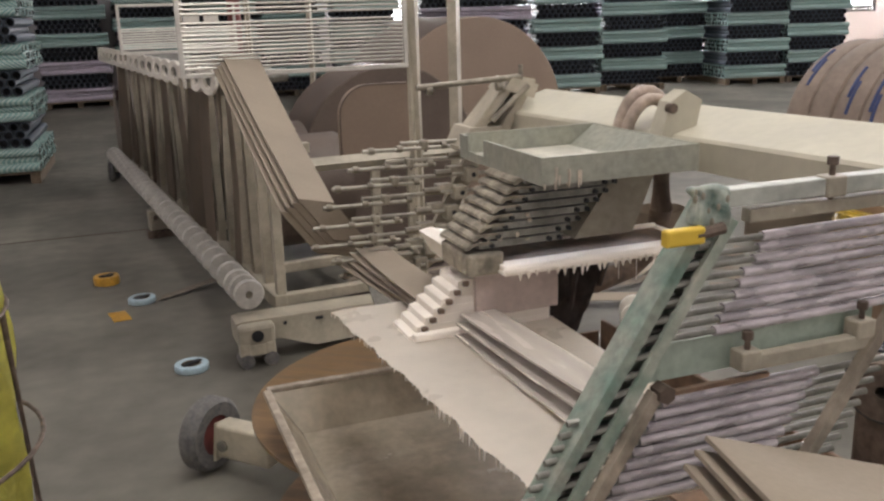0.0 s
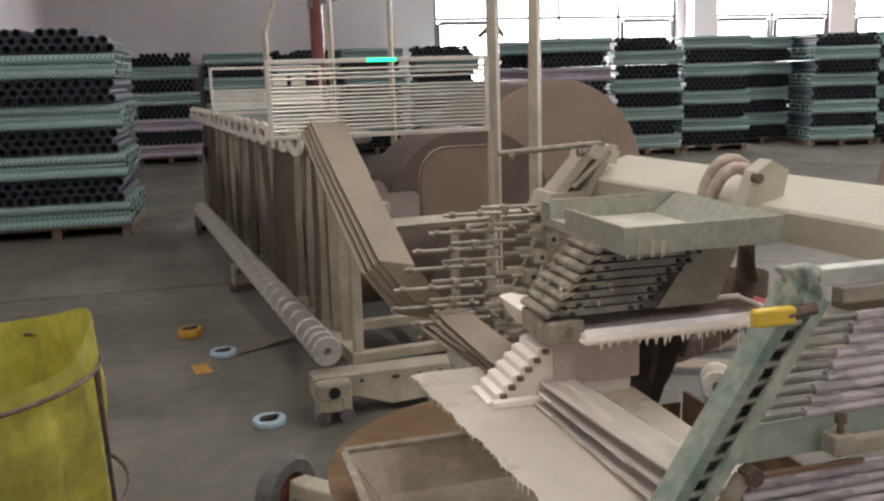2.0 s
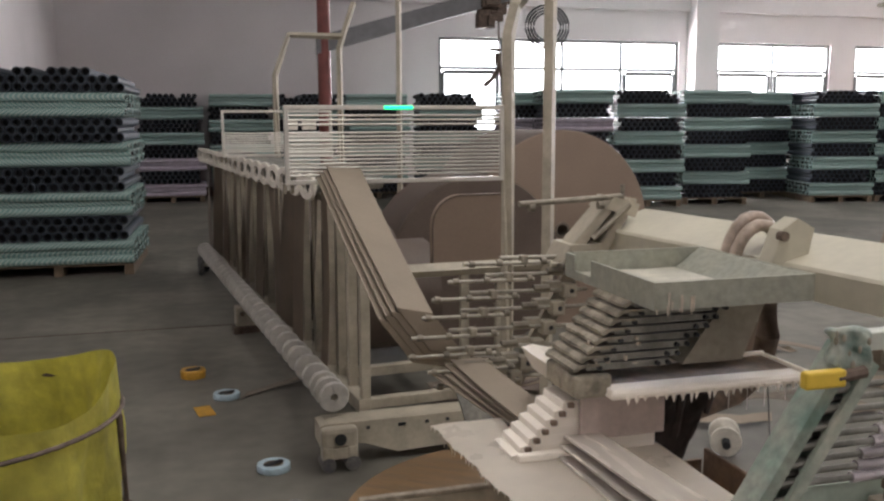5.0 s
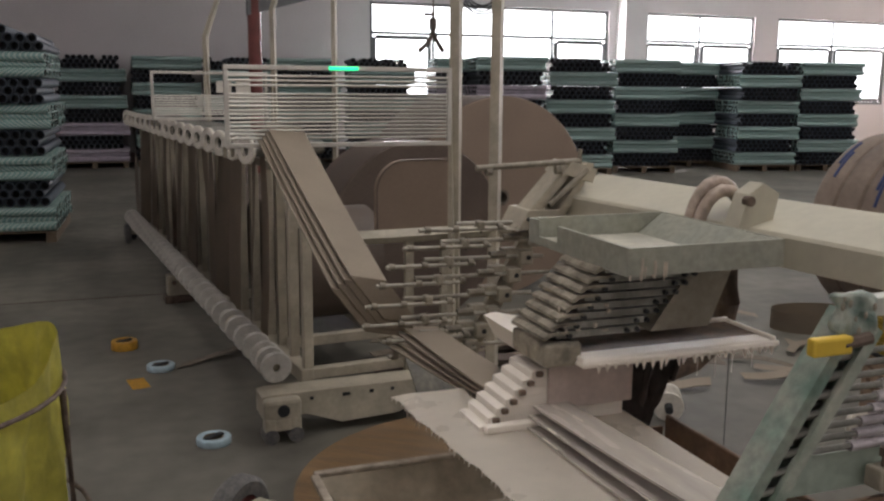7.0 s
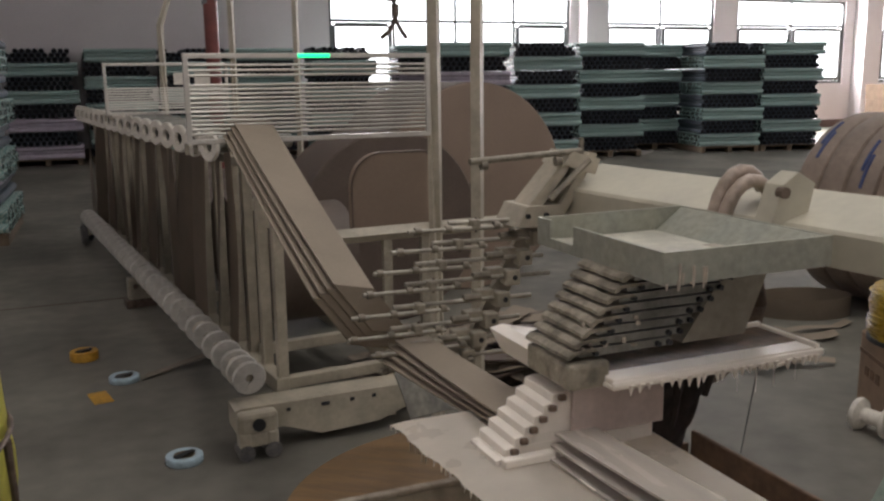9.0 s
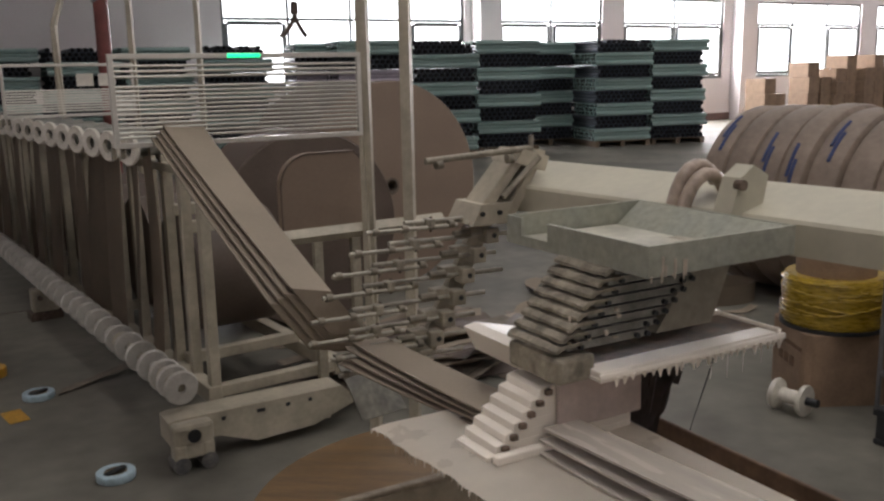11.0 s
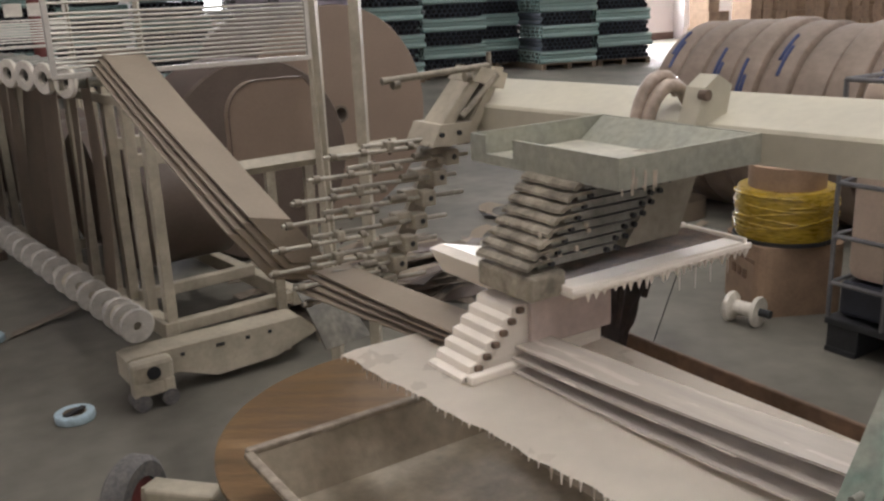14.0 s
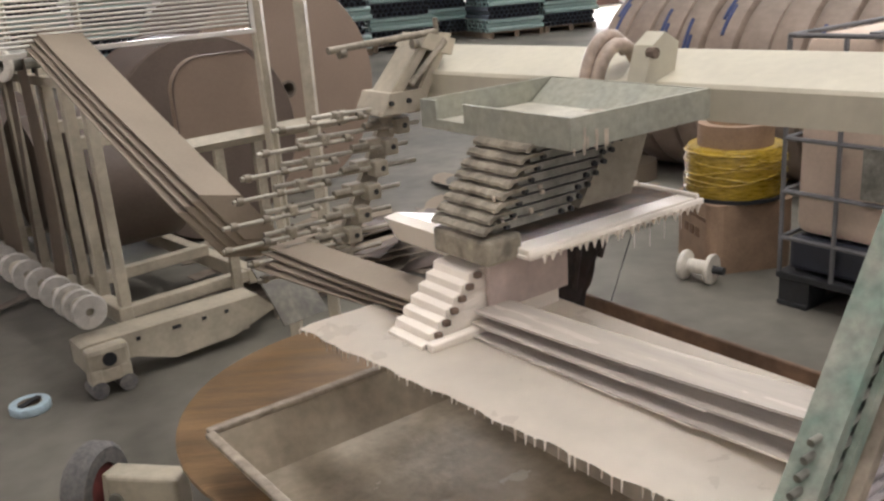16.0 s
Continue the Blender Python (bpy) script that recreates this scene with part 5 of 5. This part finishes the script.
def tank():
    """Caged intermediate bulk tank on its pallet."""
    t = thing("bulk_tank", "milky plastic bulk tank in a steel cage on pallet", "tank", pose(3.81, 2.33, 0))
    w, d = 1.0, 1.18
    bm = nb()
    box(bm, (0, 0, 0.72), (w - 0.06, d - 0.06, 0.82), bevel=0.06)
    part("bottle", bm, IBCM, t, smooth=True)
    # lower part of the tank in plain near-black
    bm = nb()
    box(bm, (0, 0, 0.235), (w - 0.05, d - 0.05, 0.15), bevel=0.02)
    part("dark_base", bm, mat("dark_liquid", (0.03, 0.035, 0.05), 0.4, vary=0.2), t, "dark lower part of the tank")
    for z in (0.3, 0.5, 0.72, 0.94, 1.13):
        bm = nb()
        for y in (-d / 2, d / 2):
            cyl(bm, (-w / 2, y, z), (w / 2, y, z), 0.01, n=8)
        for x in (-w / 2, w / 2):
            cyl(bm, (x, -d / 2, z), (x, d / 2, z), 0.01, n=8)
        part("hoop", bm, CAGE, t, smooth=True)
    for k in range(6):
        y = -d / 2 + k * d / 5
        for x in (-w / 2, w / 2):
            bm = nb()
            cyl(bm, (x, y, 0.13), (x, y, 1.13), 0.01, n=8)
            part("cage_bar", bm, CAGE, t, smooth=True)
    for k in range(1, 5):
        x = -w / 2 + k * w / 5
        for y in (-d / 2, d / 2):
            bm = nb()
            cyl(bm, (x, y, 0.13), (x, y, 1.13), 0.01, n=8)
            part("cage_bar", bm, CAGE, t, smooth=True)
    for y in (-0.25, 0.25):
        bm = nb()
        box(bm, (0, y, 1.14), (w, 0.04, 0.012))
        part("top_strap", bm, CAGE, t)
    bm = nb()
    lathe(bm, [(0.02, 1.12), (0.11, 1.12), (0.11, 1.16), (0.02, 1.16)], None, 24, closed=True)
    part("cap", bm, PORC, t, smooth=True)
    bm = nb()
    box(bm, (0, 0, 0.135), (w + 0.02, d + 0.02, 0.03), bevel=0.006)
    for x in (-0.43, 0, 0.43):
        for y in (-0.52, 0, 0.52):
            box(bm, (x, y, 0.06), (0.14, 0.14, 0.12), bevel=0.006)
    for y in (-0.52, 0, 0.52):
        box(bm, (0, y, 0.012), (w + 0.02, 0.14, 0.022), bevel=0.004)
    part("pallet", bm, BLACK, t, "black plastic pallet")
    bm = nb()
    box(bm, (-w / 2 - 0.014, 0.1, 0.62), (0.006, 0.3, 0.2))
    part("plate", bm, STEEL, t)
    return t


tank()


def strap_box():
    """Round-cornered carton wound with yellow strapping."""
    t = thing("strapping_carton", "brown carton drum wound with yellow strapping", "carton drum", pose(3.68, 3.42, 0, 0, 0, -28) @ Matrix.Scale(0.88, 4))
    bm = nb()
    pts = []
    for cx, cy, a0 in ((0.17, 0.17, 0), (-0.17, 0.17, 90), (-0.17, -0.17, 180), (0.17, -0.17, 270)):
        for k in range(4):
            a = radians(a0 + k * 30)
            pts.append((cx + 0.07 * math.cos(a), cy + 0.07 * math.sin(a), 0))
    prism(bm, pts, (0, 0, 0), (0, 0, 0.38))
    part("carton", bm, CARTON, t)
    bm = nb()
    lathe(bm, [(0.02, 0.4), (0.255, 0.4), (0.265, 0.43), (0.26, 0.5), (0.268, 0.56), (0.262, 0.63), (0.25, 0.66), (0.02, 0.66)], None, 40, closed=True)
    part("strapping", bm, YWRAP, t, "glossy yellow strapping coil", smooth=True)
    for i in range(16):
        bm = nb()
        z0, tl = rng.uniform(0.43, 0.63), rng.uniform(-0.05, 0.05)
        a0 = rng.uniform(0, 6.28)
        q = [((0.268) * math.cos(a0 + u * 0.2), (0.268) * math.sin(a0 + u * 0.2), z0 + tl * math.sin(u * 0.25)) for u in range(12)]
        pipe(bm, q, 0.006, n=6)
        part("loose_strap", bm, YWRAP, t, smooth=True)
    bm = nb()
    lathe(bm, [(0.2, 0.38), (0.27, 0.38), (0.27, 0.4), (0.2, 0.4)], None, 32, closed=True)
    part("rim", bm, BLACK, t)
    bm = nb()
    lathe(bm, [(0.15, 0.66), (0.2, 0.66), (0.2, 0.78), (0.15, 0.78)], None, 32, closed=True)
    part("core", bm, CARTON, t, smooth=True)
    for k in range(3):
        bm = nb()
        box(bm, (-0.243, 0.07 - k * 0.07, 0.2), (0.004, 0.045, 0.05))
        part("print", bm, BLACKTEXT, t, "faded printed marks")
    bm = nb()
    box(bm, (-0.243, 0.0, 0.29), (0.004, 0.36, 0.02))
    part("print", bm, BLACKTEXT, t, "faded printed line")
    return t


strap_box()


def bobbin(x, y, yaw):
    t = thing("bobbin", "white plastic bobbin lying on the floor", "bobbin", pose(x, y, 0.085 * 0.85, 0, 0, yaw) @ Matrix.Scale(0.85, 4))
    bm = nb()
    lathe(bm, [(0.025, -0.09), (0.08, -0.09), (0.085, -0.08), (0.08, -0.065), (0.04, -0.05), (0.04, 0.05), (0.08, 0.065), (0.085, 0.08), (0.08, 0.09), (0.025, 0.09)], pose(0, 0, 0, 0, 90, 0), 32, closed=True)
    part("reel", bm, PORC, t, smooth=True)
    bm = nb()
    cyl(bm, (0.05, 0, 0), (0.15, 0, 0), 0.022, n=14)
    part("spindle", bm, BLACK, t, "black spindle end", smooth=True)
    return t


bobbin(3.3, 3.33, -80)
bobbin(2.63, 3.9, -120)


def roll_row():
    """Row of narrow wrapped rolls standing side by side."""
    ax = Vector((0.03, -1, 0)).normalized()
    yaw = math.degrees(math.atan2(ax.y, ax.x))
    p = Vector((5.24, 5.25, 0))
    for k in range(13):
        w = rng.uniform(0.17, 0.23)
        r = 0.63 + rng.uniform(-0.012, 0.012)
        t = thing("wrapped_roll", "narrow brown wrapped paper roll standing in a row", "paper roll", pose(p.x, p.y, r, 0, 0, yaw), "row of wrapped rolls")
        bm = nb()
        lathe(bm, [(0.06, 0), (r - 0.03, 0), (r - 0.008, 0.012), (r, 0.035), (r, w - 0.035), (r - 0.008, w - 0.012), (r - 0.03, w), (0.06, w)], pose(0, 0, 0, 0, 90, 0), 64, closed=True)
        part("wrapped_paper", bm, mat("wrapped_brown", (0.3, 0.235, 0.19), 0.55, vary=0.25, scale=5, bump=0.2, fine=25, island=0.15), t, smooth=True)
        if k in (0, 2, 3, 4, 7):
            for j in range(2):
                a0 = radians(78 + 10 * j + 8 * k % 30)
                bm = nb()
                q = [(w / 2 + 0.03 * j - 0.02, -(r + 0.002) * math.sin(a0 + u * 0.05 - 0.9), (r + 0.002) * math.cos(a0 + u * 0.05 - 0.9)) for u in range(8)]
                pipe(bm, q, 0.012, n=5)
                part("paint_mark", bm, BLUE, t, "blue paint stroke", smooth=True)
        p += ax * (w + 0.012)


roll_row()


def paper_scraps():
    """Loose offcut loops and strips on the floor under the arm."""
    def loop(x, y, r, h, label, mt, sq=0.7, yaw=0):
        bm = nb()
        n = 40
        o = [bm.verts.new((r * math.cos(2 * math.pi * k / n), r * sq * math.sin(2 * math.pi * k / n), z)) for z in (0.001, h) for k in range(n)]
        for k in range(n):
            bm.faces.new((o[k], o[(k + 1) % n], o[n + (k + 1) % n], o[n + k]))
        bmesh.ops.solidify(bm, geom=bm.faces[:], thickness=0.006)
        tagged(part("paper_loop", bm, mt, m=pose(x, y, 0, 0, 0, yaw), smooth=True), label, "paper loop", "paper scraps")
    loop(4.5, 4.95, 0.3, 0.13, "pale board loop standing on the floor", PAPER, 0.6, -20)
    loop(3.85, 5.5, 0.2, 0.16, "board loop lying under the machine", PAPER, 0.8, 30)
    for i in range(26):
        bm = nb()
        x, y = rng.uniform(1.9, 4.0), rng.uniform(4.0, 6.0)
        if (x - 2.84) ** 2 + (y - 6.3) ** 2 < 0.8 or y > 5.4 and x < 3.2:
            continue
        L, a = rng.uniform(0.3, 0.7), rng.uniform(-0.8, 0.8)
        pts = [(u * L, 0.08 * math.sin(u * 4 + i), 0.006 + 0.0009 * i + 0.03 * abs(math.sin(u * 3 + i))) for u in [k / 10 for k in range(11)]]
        ribbon(bm, pts, (0, 1, 0.15), rng.uniform(0.05, 0.12), 0.002)
        tagged(part("paper_scrap", bm, PAPER if i % 3 else PAPEREDGE, m=pose(x, y, 0, 0, 0, math.degrees(a))), "curled grey board scrap on the floor", "scrap", "paper scraps")
    # heap of cut board strips behind the guide rods, toned dark for shadow too
    for i in range(60):
        bm = nb()
        L = rng.uniform(0.4, 0.9)
        h0 = 0.008 + 0.0035 * i
        pts = [(u * L - L / 2, 0.05 * math.sin(u * 4 + i), h0 + 0.02 * math.sin(u * 3 + i) ** 2) for u in [k / 8 for k in range(9)]]
        ribbon(bm, pts, (0, 1, rng.uniform(-0.2, 0.2)), rng.uniform(0.06, 0.13), 0.003)
        tagged(part("board_strip", bm, (PAPEREDGE, PAPER, KRAFTSHADE)[i % 3], m=pose(rng.uniform(1.75, 2.5), rng.uniform(4.45, 5.2), 0, 0, 0, rng.uniform(-35, 35))), "cut board strip in a heap on the floor", "board strip", "heap of strips")
    bm = nb()
    bmesh.ops.create_icosphere(bm, subdivisions=3, radius=0.12)
    for v in bm.verts:
        v.co.z = abs(v.co.z) * 0.6 * (1 + 0.3 * noise.noise(v.co * 18)) + 0.001
        v.co.x *= 1.5 + 0.4 * noise.noise(v.co * 12)
    tagged(part("red_rag", bm, REDRAG, m=pose(3.7, 5.2, 0.0), smooth=True), "crumpled red rag on the floor", "rag")


paper_scraps()


def cartons():
    g = "far cartons"
    rows = ((17.85, 16, 3, 0.36), (19.3, 15.9, 4, 0.36), (20.15, 15.8, 5, 0.32), (21.0, 15.6, 5, 0.32), (21.85, 15.5, 5, 0.33), (22.7, 15.4, 6, 0.32), (23.55, 15.3, 5, 0.33), (24.4, 15.2, 6, 0.3), (25.25, 15.1, 5, 0.33))
    for x, y, n, h in rows:
        bm = nb()
        box(bm, (0, 0, 0.07), (0.85, 0.8, 0.14))
        tagged(part("pallet", bm, PALLET, m=pose(x, y, 0)), "low wooden pallet under cartons", "pallet", g)
        for k in range(n):
            for s in (-0.2, 0.2):
                if k == n - 1 and rng.random() < 0.45:
                    continue
                bm = nb()
                hh = h * rng.uniform(0.92, 1.0)
                box(bm, (0, 0, hh / 2), (0.39, 0.6, h), bevel=0.008)
                tagged(part("carton_box", bm, CARTON, m=pose(x + s + rng.uniform(-0.01, 0.01), y + rng.uniform(-0.03, 0.03), 0.14 + (h - hh) / 2 + k * (h + 0.002), 0, 0, rng.uniform(-3, 3))), "brown sealed carton stacked on a pallet", "carton", g)


cartons()
# plain white cards stand in for two small bright squares
for dx in (0.0, 0.13):
    bm = nb()
    box(bm, (0, 0, 0), (0.1, 0.004, 0.075))
    tagged(part("white_tag", bm, PORC, m=RACK @ pose(0.27 + dx, 2.28, 1.53)), "small white card for a bright square by the far grille", "tag")


def hoist():
    """Jib rail with a chain hoist, cable loops and lifting hook."""
    t = thing("chain_hoist", "dark chain hoist on a grey jib rail with hook", "hoist", pose(0.18, 0, 0))
    bm = nb()
    a, c = Vector((1.7, 12.0, 2.5)), Vector((5.2, 12.0, 3.5))
    prism(bm, [a + Vector((0, 0, -0.1)), c + Vector((0, 0, -0.1)), c + Vector((0, 0, 0.12)), a + Vector((0, 0, 0.12))], (0, -0.07, 0), (0, 0.07, 0))
    part("jib_rail", bm, mat("grey_steel", (0.2, 0.2, 0.21), 0.5, vary=0.2), t)
    for i in range(14):
        bm = nb()
        box(bm, (4.15 + rng.uniform(-0.2, 0.25), 12 + rng.uniform(-0.1, 0.1), 3.0 + rng.uniform(-0.15, 0.3)), (rng.uniform(0.08, 0.25), 0.15, rng.uniform(0.08, 0.25)), bevel=0.01)
        part("hoist_block", bm, IRON, t)
    for k in range(4):
        bm = nb()
        r = 0.2 + 0.04 * k
        pipe(bm, [(4.85 + r * math.sin(u * 0.35), 12, 3.1 - 0.28 + r * math.cos(u * 0.35) * 0.9) for u in range(19)], 0.014, n=6)
        part("cable_loop", bm, BLACK, t, smooth=True)
    bm = nb()
    cyl(bm, (4.15, 12, 2.45), (4.15, 12, 2.95), 0.012, n=6)
    cyl(bm, (4.15, 12, 2.3), (4.15, 12, 2.45), 0.05, n=10)
    box(bm, (4.1, 12, 2.5), (0.16, 0.03, 0.04), bevel=0.01)
    pipe(bm, [(4.15, 12, 2.3), (4.13, 12, 2.22), (4.05, 12, 2.1), (3.95, 12, 2.02)], 0.03, n=8)
    pipe(bm, [(4.15, 12, 2.3), (4.17, 12, 2.22), (4.24, 12, 2.1), (4.3, 12, 2.02)], 0.03, n=8)
    part("hook", bm, IRON, t, smooth=True)
    bm = nb()
    cyl(bm, (1.79, 12.0, 0), (1.79, 12, 6.5), 0.085, n=16)
    part("jib_post", bm, REDPIPE, t, "dark red painted steel post", smooth=True)
    return t


hoist()


def hung_lamp():
    t = thing("hung_lamp", "slim fluorescent lamp hung from the roof", "lamp", pose(11.5, 12.5, 3.35))
    bm = nb()
    box(bm, (0, 0, 0), (1.2, 0.14, 0.06), bevel=0.01)
    part("housing", bm, CREAMD, t)
    bm = nb()
    cyl(bm, (-0.5, 0, -0.045), (0.5, 0, -0.045), 0.014, n=10)
    part("tube", bm, PORC, t, smooth=True)
    for x in (-0.4, 0.4):
        bm = nb()
        cyl(bm, (x, 0, 0.02), (x, 0, 3.15), 0.008, n=6)
        part("drop_rod", bm, IRON, t)
    return t


hung_lamp()

# ---------------------------------------------------------------- movement
def motions():
    # turning top rollers and guide discs as the webs run
    for ob, yy, z, x, kind in SPIN:
        rows = []
        for k in range(33):
            t = k * 0.5
            a = 40 * t * (1 if kind else 1.3) + 30 * yy
            rows.append((t, pose(x, yy, z, 0, 0, 19) @ pose(0, 0, 0, a, 0, 0) if kind else pose(x, yy, z, 0, a, 0)))
        walk(ob, rows)
    # signal bar: its lit half faces out for half of each second
    for ob in SIGNAL:
        at = pose(0.4, -0.006, 0.3)
        rows = [(0.0, at @ pose(0, 0, 0, 270))]
        angle = 270
        for k in range(16):
            for t0, step in ((k + 0.1, 0), (k + 0.5, 1)):
                if t0 < 0.3:
                    continue
                rows.append((t0, at @ pose(0, 0, 0, angle)))
                for j in (1, 2, 3):
                    rows.append((t0 + j / 30, at @ pose(0, 0, 0, angle + 60 * j)))
                angle += 180
        rows.append((16.0, at @ pose(0, 0, 0, angle)))
        walk(ob, rows)
    # white streaks, added for the glints, drawn along with the strips
    for ob, a, c, off, ph in STREAKS:
        rows = []
        for t in (0.0, 4.0, 8.0, 12.0, 16.0):
            u = ph * 0.8 + 0.04 + 0.011 * t
            p = a.lerp(c, u) - Vector((0, 0, 0.01 * math.sin(math.pi * u)))
            tilt = math.degrees(math.atan2(a.z - c.z, a.y - c.y))
            rows.append((t, pose(p.x + off, p.y, p.z + 0.0015, tilt, 0, 0)))
        walk(ob, rows)


motions()
